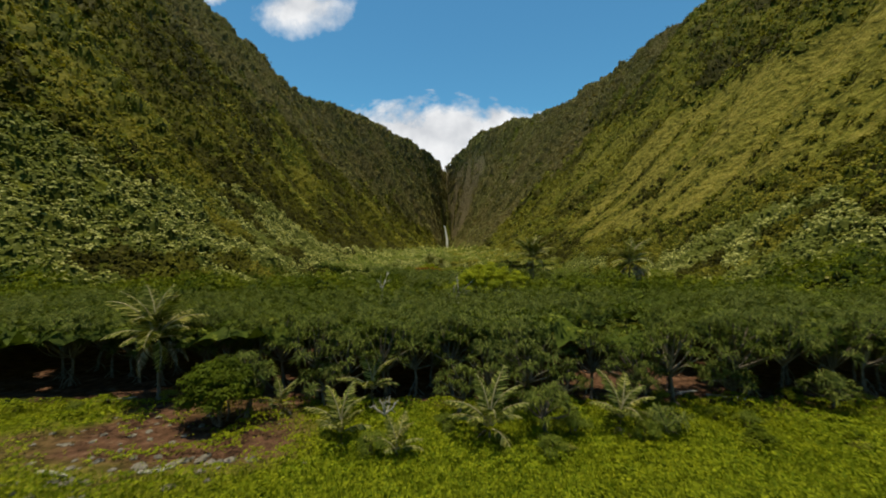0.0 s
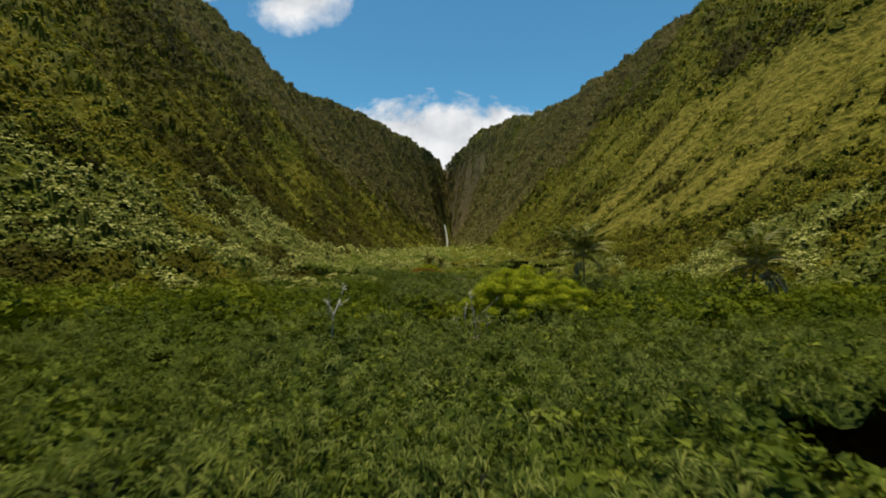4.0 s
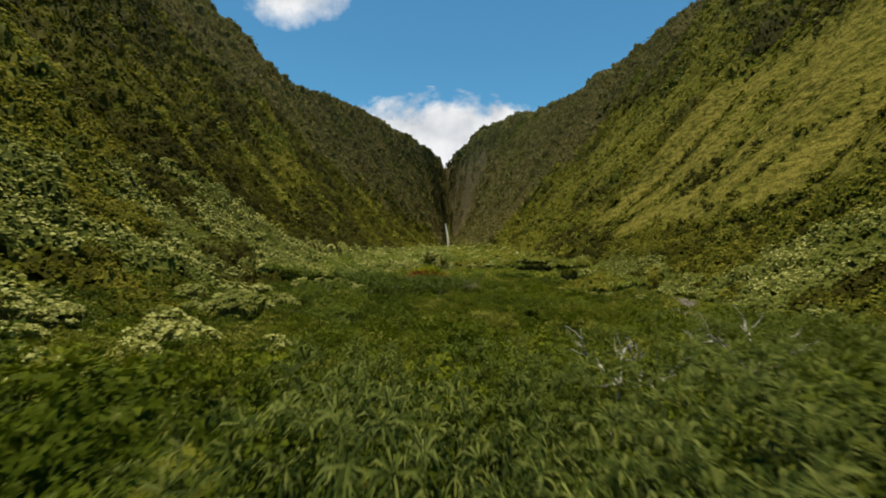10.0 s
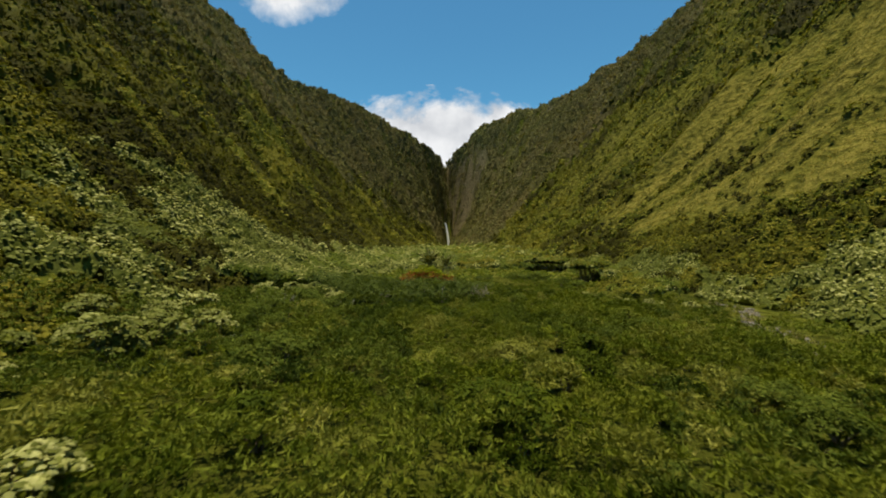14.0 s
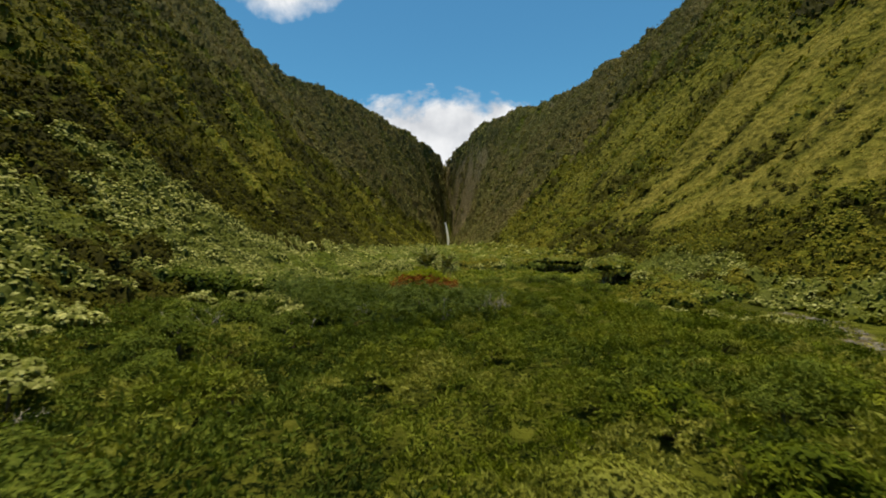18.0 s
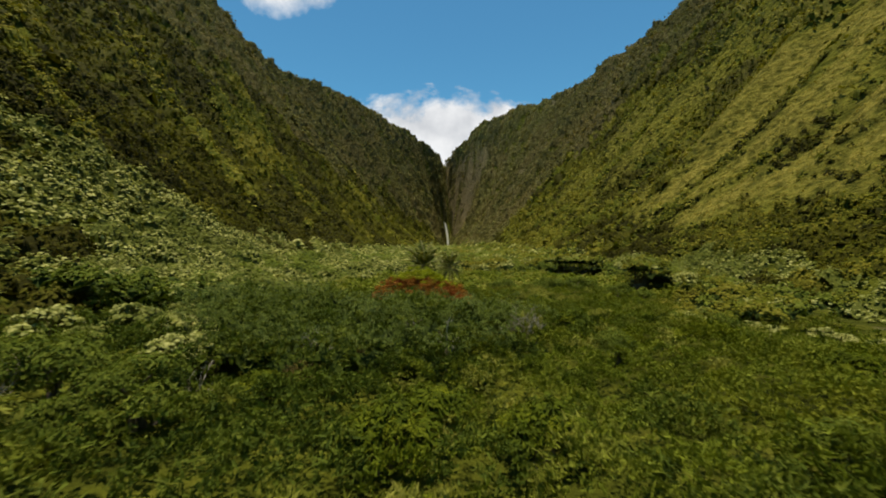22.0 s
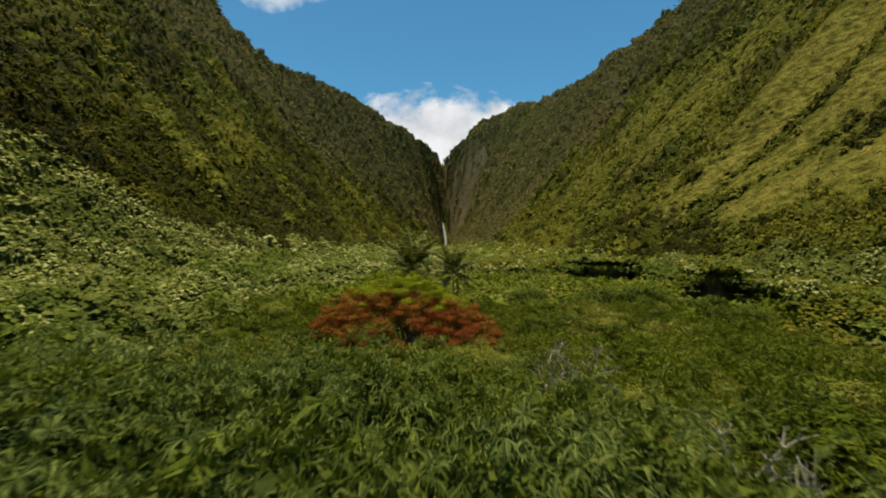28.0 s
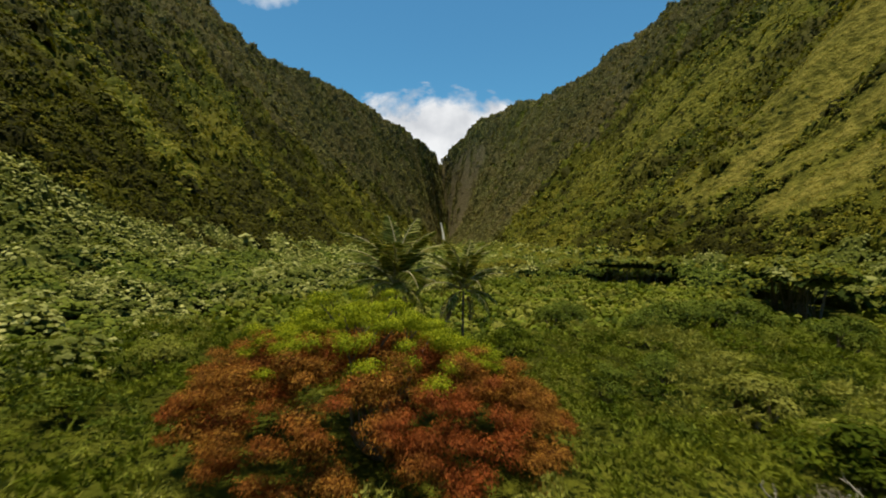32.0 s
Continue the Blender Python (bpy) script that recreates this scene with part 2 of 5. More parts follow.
def ground_material():
    m, n, l, out = material("valley_ground")
    pos = n.new("ShaderNodeNewGeometry").outputs["Position"]

    def attribute(name):
        a = n.new("ShaderNodeAttribute")
        a.attribute_name = name
        return a.outputs["Fac"]
    grain = noise_node(n, l, 1.3, 8.0, pos)
    clump = noise_node(n, l, 0.22, 6.0, pos)
    wide = noise_node(n, l, 0.022, 4.0, pos)
    scrub = ramp_node(n, l, clump.outputs["Fac"], [(0.30, (0.032, 0.038, 0.006)), (0.5, (0.068, 0.076, 0.010)), (0.72, (0.118, 0.122, 0.018))])
    tint = ramp_node(n, l, wide.outputs["Fac"], [(0.35, (0.80, 0.78, 0.80)), (0.65, (1.35, 1.30, 1.05))])
    green = mix_color(n, l, 1.0, scrub.outputs[0], tint.outputs[0], "MULTIPLY")
    straw = ramp_node(n, l, grain.outputs["Fac"], [(0.30, (0.10, 0.090, 0.014)), (0.52, (0.215, 0.180, 0.034)), (0.75, (0.33, 0.265, 0.07))])
    earth = ramp_node(n, l, grain.outputs["Fac"], [(0.30, (0.045, 0.024, 0.014)), (0.6, (0.12, 0.062, 0.036)), (0.8, (0.20, 0.13, 0.085))])
    rock = ramp_node(n, l, clump.outputs["Fac"], [(0.30, (0.080, 0.062, 0.030)), (0.55, (0.18, 0.145, 0.075)), (0.75, (0.30, 0.245, 0.14))])
    lawn = ramp_node(n, l, grain.outputs["Fac"], [(0.30, (0.070, 0.090, 0.005)), (0.6, (0.16, 0.18, 0.008)), (0.8, (0.24, 0.25, 0.016))])
    worn = ramp_node(n, l, clump.outputs["Fac"], [(0.36, (0.25, 0.25, 0.25)), (0.58, (1, 1, 1))])
    dry = n.new("ShaderNodeMath")
    dry.operation = "MULTIPLY"
    l.new(attribute("dry"), dry.inputs[0])
    l.new(worn.outputs[0], dry.inputs[1])
    c = mix_color(n, l, dry.outputs[0], green, straw.outputs[0])
    c = mix_color(n, l, attribute("rock"), c, rock.outputs[0])
    c = mix_color(n, l, attribute("lawn"), c, lawn.outputs[0])
    c = mix_color(n, l, attribute("earth"), c, earth.outputs[0])
    b = n.new("ShaderNodeBsdfPrincipled")
    l.new(c, b.inputs["Base Color"])
    b.inputs["Roughness"].default_value, b.inputs["Specular IOR Level"].default_value = 1.0, 0.03
    b1 = n.new("ShaderNodeBump")
    b1.inputs["Strength"].default_value, b1.inputs["Distance"].default_value = 0.9, 5.0
    l.new(clump.outputs["Fac"], b1.inputs["Height"])
    b2 = n.new("ShaderNodeBump")
    b2.inputs["Strength"].default_value, b2.inputs["Distance"].default_value = 0.8, 0.5
    l.new(grain.outputs["Fac"], b2.inputs["Height"])
    l.new(b1.outputs[0], b2.inputs["Normal"])
    l.new(b2.outputs[0], b.inputs["Normal"])
    l.new(b.outputs[0], out.inputs["Surface"])
    return m


GROUND = ground_material()
KUKUI = leaf_material("pale_tree_leaf", (0.067, 0.079, 0.013), (0.197, 0.204, 0.043), (0.482, 0.462, 0.169), (0.112, 0.128, 0.019), 0.045, crown_share=0.42, bump=0.4)
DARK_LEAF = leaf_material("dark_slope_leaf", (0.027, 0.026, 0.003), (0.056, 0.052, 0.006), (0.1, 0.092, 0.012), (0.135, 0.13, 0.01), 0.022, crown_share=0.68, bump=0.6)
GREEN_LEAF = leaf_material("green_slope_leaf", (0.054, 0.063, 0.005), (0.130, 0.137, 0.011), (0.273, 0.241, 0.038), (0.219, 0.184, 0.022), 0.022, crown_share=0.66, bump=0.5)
# Leaf of dark bushes; also the layer that paints gap shade under the floor woods.
SHADE_LEAF = leaf_material("dark_bush_and_gap_leaf", (0.035, 0.051, 0.009), (0.085, 0.112, 0.013), (0.168, 0.188, 0.027), crown_share=0.6, bump=0.25)
# Brown cliff shrub; the far walls' cloud shade and haze are mixed into its colour.
CLIFF_LEAF = leaf_material("shade_toned_cliff_leaf", (0.074, 0.069, 0.02), (0.135, 0.123, 0.037), (0.205, 0.185, 0.058), (0.18, 0.14, 0.055), 0.010, crown_share=0.68, bump=1.5, grain=0.2)
SCRUB_LEAF = leaf_material("scrub_leaf", (0.078, 0.098, 0.009), (0.142, 0.168, 0.014), (0.215, 0.235, 0.028), (0.175, 0.18, 0.018), 0.07, crown_share=0.70, bump=0.25)
BROAD_LEAF = leaf_material("broad_leaf", (0.032, 0.047, 0.004), (0.087, 0.109, 0.007), (0.179, 0.194, 0.012), (0.058, 0.080, 0.006), 0.09, crown_share=0.66, bump=0.25)
HALA_LEAF = leaf_material("hala_leaf", (0.030, 0.045, 0.008), (0.076, 0.098, 0.018), (0.165, 0.178, 0.044), (0.095, 0.112, 0.016), 0.06, rough=0.5)
LIME_LEAF = leaf_material("lime_leaf", (0.106, 0.144, 0.006), (0.244, 0.281, 0.010), (0.425, 0.425, 0.022))
LAWN_LEAF = leaf_material("lawn_leaf", (0.085, 0.118, 0.005), (0.165, 0.200, 0.007), (0.25, 0.27, 0.012), (0.19, 0.20, 0.006), 0.10)
OLIVE_LEAF = leaf_material("olive_leaf", (0.090, 0.096, 0.012), (0.176, 0.181, 0.022), (0.288, 0.273, 0.055), (0.130, 0.158, 0.012), 0.09, crown_share=0.72, bump=0.25)
STRAW_LEAF = leaf_material("dry_grass_leaf", (0.115, 0.100, 0.012), (0.28, 0.225, 0.036), (0.46, 0.36, 0.09), (0.16, 0.14, 0.014), 0.05, crown_share=0.35)
RED_LEAF = leaf_material("red_leaf", (0.097, 0.035, 0.008), (0.263, 0.101, 0.017), (0.464, 0.220, 0.038), (0.301, 0.063, 0.019), 0.25)
FROND_LEAF = leaf_material("palm_leaflet", (0.075, 0.093, 0.014), (0.181, 0.191, 0.041), (0.406, 0.377, 0.123), single=True)
TWIG_LEAF = leaf_material("dry_twig_leaf", (0.085, 0.070, 0.048), (0.165, 0.138, 0.098), (0.27, 0.23, 0.165))
BROWN_LEAF = leaf_material("brown_leaf", (0.045, 0.035, 0.010), (0.11, 0.080, 0.022), (0.20, 0.15, 0.05))
REED_LEAF = leaf_material("reed_leaf", (0.030, 0.048, 0.011), (0.078, 0.108, 0.021), (0.168, 0.192, 0.048), (0.105, 0.128, 0.018), 0.06, rough=0.5)
DEAD_FROND = leaf_material("withered_frond", (0.14, 0.11, 0.065), (0.28, 0.23, 0.15), (0.46, 0.40, 0.30))
BARK = plain_material("bark", (0.075, 0.058, 0.042), (0.24, 0.195, 0.145), 9.0, stretch=(1, 1, 0.3))
PALE_WOOD = plain_material("bleached_wood", (0.28, 0.25, 0.21), (0.56, 0.52, 0.45), 12.0)
MIDRIB = plain_material("palm_midrib", (0.26, 0.22, 0.10), (0.46, 0.40, 0.22), 6.0)
GREY_WOOD = plain_material("weathered_twigs", (0.22, 0.185, 0.145), (0.44, 0.385, 0.31), 12.0)
STONE = plain_material("stone", (0.08, 0.065, 0.05), (0.25, 0.22, 0.17), 3.0)


# ---- mesh helpers ----
def quick_mesh(name, verts, faces, mat):
    """A mesh from arrays: verts (n, 3), faces (m, k)."""
    verts, faces = np.ascontiguousarray(verts, np.float32), np.ascontiguousarray(faces, np.int32)
    me = bpy.data.meshes.new(name)
    k = faces.shape[1]
    me.vertices.add(len(verts))
    me.vertices.foreach_set("co", verts.ravel())
    me.loops.add(faces.size)
    me.loops.foreach_set("vertex_index", faces.ravel())
    me.polygons.add(len(faces))
    me.polygons.foreach_set("loop_start", np.arange(0, faces.size, k, dtype=np.int32))
    me.update(calc_edges=True)
    me.materials.append(mat)
    return me


def blades(P, A, B):
    """Four-cornered leaves: middle P, half length A, half width B."""
    v = np.stack([P - A, P + B - A * 0.1, P + A, P - B - A * 0.1], 1).reshape(-1, 3)
    return v, np.arange(len(v)).reshape(-1, 4)


def unit(v):
    return v / np.maximum(np.linalg.norm(v, axis=-1, keepdims=True), 1e-6)


def across(d, rng):
    r = rng.normal(size=d.shape)
    return unit(np.cross(d, r))


def crown_leaves(C, R, n, leaf, rng, squash=0.75, up=0.5, low=-0.15, rough=0.25, lumps=5, spread=0.5, jitter=0.25):
    """Leaves over lumpy crowns: C middles, R radii, n leaves each, leaf half length."""
    k = len(C)
    lump = unit(rng.normal(size=(k, lumps, 3)))
    lump[..., 2] = np.abs(lump[..., 2]) * 0.8
    which = rng.integers(0, lumps, (k, n))
    middle = np.take_along_axis(lump, which[..., None], 1) * spread
    d = unit(rng.normal(size=(k, n, 3)))
    d[..., 2] = np.where(d[..., 2] < low, -d[..., 2], d[..., 2])
    spot = middle + d * (1.05 - spread + rough * (rng.random((k, n, 1)) - 0.5))
    spot[..., 2] *= squash
    P = (C[:, None] + spot * R[:, None, None]).reshape(-1, 3)
    normal = unit(d.reshape(-1, 3) + rng.normal(size=(k * n, 3)) * jitter + np.array([0, 0, up]))
    a = across(normal, rng)
    b = np.cross(normal, a)
    size = np.broadcast_to(np.asarray(leaf, float).reshape(-1, 1), (k, n)).reshape(-1, 1) * rng.uniform(0.65, 1.3, (k * n, 1))
    return blades(P, a * size, b * size * 0.62)


def rosettes(P, up, m, L, W, rng, droop=0.35):
    """Tufts of strap leaves: each leaf bends over at half its length."""
    k = len(P)
    ang = rng.random((k, m)) * 6.283
    lift = rng.uniform(-0.15, 1.0, (k, m))
    e1 = across(up, rng)
    e2 = np.cross(up, e1)
    d = unit(np.cos(ang)[..., None] * e1[:, None] + np.sin(ang)[..., None] * e2[:, None] + lift[..., None] * up[:, None])
    side = unit(np.cross(d, up[:, None] + rng.normal(size=(k, m, 3)) * 0.15))
    ln = (np.asarray(L, float).reshape(-1, 1) * rng.uniform(0.75, 1.15, (k, m)))[..., None]
    w = W * rng.uniform(0.8, 1.2, (k, m, 1))
    down = np.array([0, 0, -1.0])
    a = P[:, None] + d * ln * 0.08
    b = P[:, None] + d * ln * 0.60
    c = P[:, None] + d * ln * 0.92 + down * ln * droop
    v = np.stack([a - side * w * 0.4, a + side * w * 0.4, b + side * w, b - side * w, c + side * w * 0.15, c - side * w * 0.15], 2).reshape(-1, 3)
    base = (np.arange(k * m) * 6)[:, None]
    f = np.concatenate([base + [0, 1, 2], base + [0, 2, 3], base + [3, 2, 4]], 0)
    return v, f


def join(chunks):
    vs, fs, at = [], [], 0
    for v, f in chunks:
        vs.append(v)
        fs.append(f + at)
        at += len(v)
    return np.concatenate(vs), np.concatenate(fs)


def stuff(name, chunks, mat, label, category):
    v, f = join(chunks)
    return tagged(new(name, quick_mesh(name, v, f, mat)), label, category, kind="stuff")


# ---- ground ----
def build_ground():
    ys = [-400.0]
    while ys[-1] < 3000:
        y = ys[-1]
        ys.append(y + (20 if y < -60 else max(2.4, 0.013 * y)))
    xs = [0.0]
    while xs[-1] < 900:
        x = xs[-1]
        xs.append(x + (2.4 if x < 90 else 4.0 if x < 420 else 20))
    xs = np.array([-x for x in xs[:0:-1]] + xs)
    ys = np.array(ys)
    X, Y = np.meshgrid(xs, ys)
    Z = height(X, Y)
    nx, ny = len(xs), len(ys)
    v = np.stack([X, Y, Z], -1).reshape(-1, 3)
    i = np.arange(nx * ny).reshape(ny, nx)
    f = np.stack([i[:-1, :-1], i[:-1, 1:], i[1:, 1:], i[1:, :-1]], -1).reshape(-1, 4)
    me = quick_mesh("ground", v, f, GROUND)
    me.polygons.foreach_set("use_smooth", np.ones(len(f), bool))
    x, y, z = v.T
    u = valley(x, y)[4]
    steep = smooth(0.2, 0.5, u) * smooth(700, 1600, y) * smooth(0.50, 0.62, fbm(y / 60, u * 2 + np.sign(x), 61))
    wob = 3 * (fbm(x / 5, y / 5, 62) - 0.5)
    earth = np.maximum(bare_soil(x, y), smooth(30.6, 32.8, y + wob) * smooth(62, 52, y) * smooth(75, 60, np.abs(x)))
    lawn = smooth(32.8, 30.6, y + wob) * smooth(70, 50, np.abs(x))
    for name, values in (("dry", dryness(x, y)), ("rock", np.maximum(np.maximum(steep, stream(x, y)), bare_cliff(x, y))), ("earth", earth), ("lawn", lawn)):
        me.attributes.new(name, "FLOAT", "POINT").data.foreach_set("value", np.asarray(values, np.float32))
    return tagged(new("ground", me), "green valley floor between steep wooded walls", "ground", kind="structure")


build_ground()


# ---- clouds ----
def cloud_material(name, seed, lo, hi, scale, cx, cz, rx, rz):
    """White vapour that thins out in ragged wisps towards its rim."""
    m, n, l, out = material(name)
    co = n.new("ShaderNodeTexCoord").outputs["Object"]
    mp = n.new("ShaderNodeMapping")
    mp.inputs["Location"].default_value = (seed, seed * 2, 0)
    l.new(co, mp.inputs[0])
    puff = noise_node(n, l, scale, 9.0, mp.outputs[0])
    puff.inputs["Roughness"].default_value = 0.58
    oval = n.new("ShaderNodeMapping")
    oval.inputs["Location"].default_value = (-cx / rx, 0, -cz / rz)
    oval.inputs["Scale"].default_value = (1 / rx, 0, 1 / rz)
    l.new(co, oval.inputs[0])
    far = n.new("ShaderNodeVectorMath")
    far.operation = "LENGTH"
    l.new(oval.outputs[0], far.inputs[0])
    body = n.new("ShaderNodeMath")
    body.operation = "MULTIPLY_ADD"
    l.new(puff.outputs["Fac"], body.inputs[0])
    body.inputs[1].default_value = 1.15
    inv = n.new("ShaderNodeMath")
    inv.operation = "MULTIPLY_ADD"
    inv.inputs[1].default_value, inv.inputs[2].default_value = -1.0, 0.22
    l.new(far.outputs["Value"], inv.inputs[0])
    l.new(inv.outputs[0], body.inputs[2])
    alpha = ramp_node(n, l, body.outputs[0], [(lo, (0, 0, 0)), (hi, (1, 1, 1))])
    tone = noise_node(n, l, scale * 0.8, 5.0, co)
    white = ramp_node(n, l, tone.outputs["Fac"], [(0.35, (0.56, 0.58, 0.61)), (0.60, (0.80, 0.81, 0.82))])
    e = n.new("ShaderNodeEmission")
    l.new(white.outputs[0], e.inputs[0])
    e.inputs["Strength"].default_value = 1.1
    t = n.new("ShaderNodeBsdfTransparent")
    mix = n.new("ShaderNodeMixShader")
    l.new(alpha.outputs[0], mix.inputs[0])
    l.new(t.outputs[0], mix.inputs[1])
    l.new(e.outputs[0], mix.inputs[2])
    l.new(mix.outputs[0], out.inputs["Surface"])
    return m


def cloud(name, place, wide, tall, mat, label):
    nx, nz = 24, 12
    gx, gz = np.meshgrid(np.linspace(-0.5, 0.5, nx), np.linspace(-0.5, 0.5, nz))
    v = np.stack([gx * wide, (gx ** 2 + gz ** 2) * wide * 0.5, gz * tall], -1).reshape(-1, 3)
    i = np.arange(nx * nz).reshape(nz, nx)
    f = np.stack([i[:-1, :-1], i[:-1, 1:], i[1:, 1:], i[1:, :-1]], -1).reshape(-1, 4)
    ob = new(name, quick_mesh(name, v, f, mat))
    ob.location = place
    ob.visible_shadow = False
    return tagged(ob, label, "cloud", kind="structure")


cloud("backdrop_cloud", (0, 4300, 1100), 2600, 1300, cloud_material("cumulus", 3.1, 0.0, 0.30, 0.0032, 30, -120, 1950, 860),
      "white cumulus bank standing behind the valley's head")
cloud("backdrop_cloud", (-515, 1560, 885), 560, 330, cloud_material("small_cloud", 7.7, 0.02, 0.5, 0.009, 0, 20, 240, 130),
      "small ragged white cloud high over the valley")
cloud("backdrop_cloud", (-850, 1560, 985), 330, 190, cloud_material("cloud_scrap", 5.3, 0.02, 0.5, 0.012, 0, 0, 140, 80),
      "scrap of white cloud over the dark ridge")


# ---- plant stuff, by its place in the plan ----
def spots(n, x0, x1, y0, y1, rng):
    return rng.uniform(x0, x1, n), rng.uniform(y0, y1, n)


def on_ground(x, y, lift=0.0):
    return np.stack([x, y, height(x, y) + lift], -1)


# ---- canopies ----
def canopy(x, y, cell, seed):
    """Rounded crowns side by side: height 0 to 1, each crown's own number and middle."""
    i, j = np.floor(x / cell), np.floor(y / cell)
    best, own, mx, my = np.zeros_like(x), np.zeros_like(x), x.copy(), y.copy()
    for di in (-1, 0, 1):
        for dj in (-1, 0, 1):
            a, b = i + di, j + dj
            cx = (a + 0.5 + 0.8 * (hash2(a, b, seed) - 0.5)) * cell
            cy = (b + 0.5 + 0.8 * (hash2(a, b, seed + 1) - 0.5)) * cell
            r = cell * (0.42 + 0.40 * hash2(a, b, seed + 2))
            d2 = ((x - cx) ** 2 + (y - cy) ** 2) / (r * r)
            dome = (0.5 + 0.5 * hash2(a, b, seed + 3)) * np.sqrt(np.maximum(0, 1 - d2))
            win = dome > best
            best = np.where(win, dome, best)
            own = np.where(win, hash2(a, b, seed + 4), own)
            mx, my = np.where(win, cx, mx), np.where(win, cy, my)
    return best, own, mx, my


def leafy_top(x, y, cell, seed, amp, lift):
    """Height over the ground of the top of the leaves, with each crown's number and middle."""
    h, own, mx, my = canopy(x, y, cell, seed)
    big = canopy(x, y, cell * 1.9, seed + 17)
    win = big[0] * 1.45 * (big[1] > 0.45) > h
    h, own, mx, my = (np.where(win, b, a) for a, b in ((h, big[0] * 1.45), (own, big[1]), (mx, big[2]), (my, big[3])))
    h2 = canopy(x, y, cell * 0.34, seed + 9)[0]
    return lift(mx, my) + amp * h ** 1.2 * (0.40 + 0.88 * h2), own, mx, my, np.where(h2 > 0.26, h, 0)


def tri_leaves(P, N, size, rng, jitter, slim=0.65):
    n = unit(N + rng.normal(size=P.shape) * jitter)
    a = across(n, rng)
    b = np.cross(n, a)
    s = size * rng.uniform(0.6, 1.35, (len(P), 1))
    v = np.stack([P + a * s, P - a * s * 0.7 + b * s * slim, P - a * s * 0.7 - b * s * slim], 1).reshape(-1, 3)
    return v, np.arange(len(v)).reshape(-1, 3)


def pads(P, N, size, rng, tilt=0.25, rim=6, thick=0.38):
    """Flat tufts of leaves: shallow caps with ragged, drooping rims, one at each place."""
    k = len(P)
    n = unit(N + rng.normal(size=P.shape) * tilt)
    a = across(n, rng)
    b = np.cross(n, a)
    ang = (np.arange(rim) + rng.uniform(-0.3, 0.3, (k, rim))) / rim * 2 * np.pi
    r = size[:, None] * rng.uniform(0.65, 1.25, (k, rim))
    drop = -size[:, None] * thick * rng.uniform(0.4, 1.5, (k, rim))
    ring = P[:, None] + (np.cos(ang) * r)[..., None] * a[:, None] + (np.sin(ang) * r)[..., None] * b[:, None] + drop[..., None] * n[:, None]
    top = P + n * (size * thick * rng.uniform(0.2, 1.0, k))[:, None] + (a * rng.uniform(-0.3, 0.3, (k, 1)) + b * rng.uniform(-0.3, 0.3, (k, 1))) * size[:, None]
    v = np.concatenate([top[:, None], ring], 1).reshape(-1, 3)
    i = np.arange(rim)
    f = np.stack([0 * i, i + 1, (i + 1) % rim + 1], -1)
    return v, (np.arange(k)[:, None, None] * (rim + 1) + f).reshape(-1, 3)


def tufts(P, N, size, rng, each=6, slim=0.19, lean=0.75):
    """Tufts of narrow upright blades that spread from one foot."""
    P, N, s = np.repeat(P, each, 0), np.repeat(N, each, 0), np.repeat(size, each)[:, None]
    d = unit(N * 0.5 + np.array([0, 0, 0.55]) + rng.normal(size=P.shape) * lean)
    w = across(d, rng) * s * slim
    s = s * rng.uniform(0.6, 1.5, s.shape)
    foot = P + rng.normal(size=P.shape) * np.array([0.35, 0.35, 0.1]) * s - d * s * 0.35
    tip = foot + d * s * 1.25 - np.array([0, 0, 0.22]) * s
    v = np.stack([foot - w, foot + w, tip], 1).reshape(-1, 3)
    return v, np.arange(len(v)).reshape(-1, 3)


def clumped(values, clump, rng):
    """Repeats each row for every leaf of a clump."""
    return [np.repeat(v, clump, 0) for v in values]


class Leaves:
    """Gathers leaf faces and crown tones for one object."""

    def __init__(self):
        self.v, self.f, self.tone, self.at = [], [], [], 0

    def add(self, v, f, tone):
        self.v.append(v)
        self.f.append(f + self.at)
        self.tone.append(tone)
        self.at += len(v)

    def build(self, name, mat, label, category):
        me = quick_mesh(name, np.concatenate(self.v), np.concatenate(self.f), mat)
        me.polygons.foreach_set("use_smooth", np.ones(len(me.polygons), bool))
        me.attributes.new("tone", "FLOAT", "POINT").data.foreach_set("value", np.concatenate(self.tone).astype(np.float32))
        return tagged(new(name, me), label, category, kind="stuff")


def skin(sorts, X, Y, Z, kind, own, dim=(0.6, 0.2), drop=None, gap_shade=0.0):
    """The crowns' closed skins, toned darker to paint shade into the gaps between leaves."""
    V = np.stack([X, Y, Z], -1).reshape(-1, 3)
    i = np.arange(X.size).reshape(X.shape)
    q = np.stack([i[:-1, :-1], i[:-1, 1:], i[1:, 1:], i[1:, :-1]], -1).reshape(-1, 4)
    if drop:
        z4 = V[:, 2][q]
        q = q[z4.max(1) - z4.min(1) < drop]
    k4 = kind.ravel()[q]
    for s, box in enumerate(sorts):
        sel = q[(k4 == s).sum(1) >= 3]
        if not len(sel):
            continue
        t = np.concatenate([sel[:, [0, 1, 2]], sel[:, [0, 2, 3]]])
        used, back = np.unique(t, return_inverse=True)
        box.add(V[used], back.reshape(-1, 3), own.ravel()[used] * dim[min(s, 1)] - gap_shade)


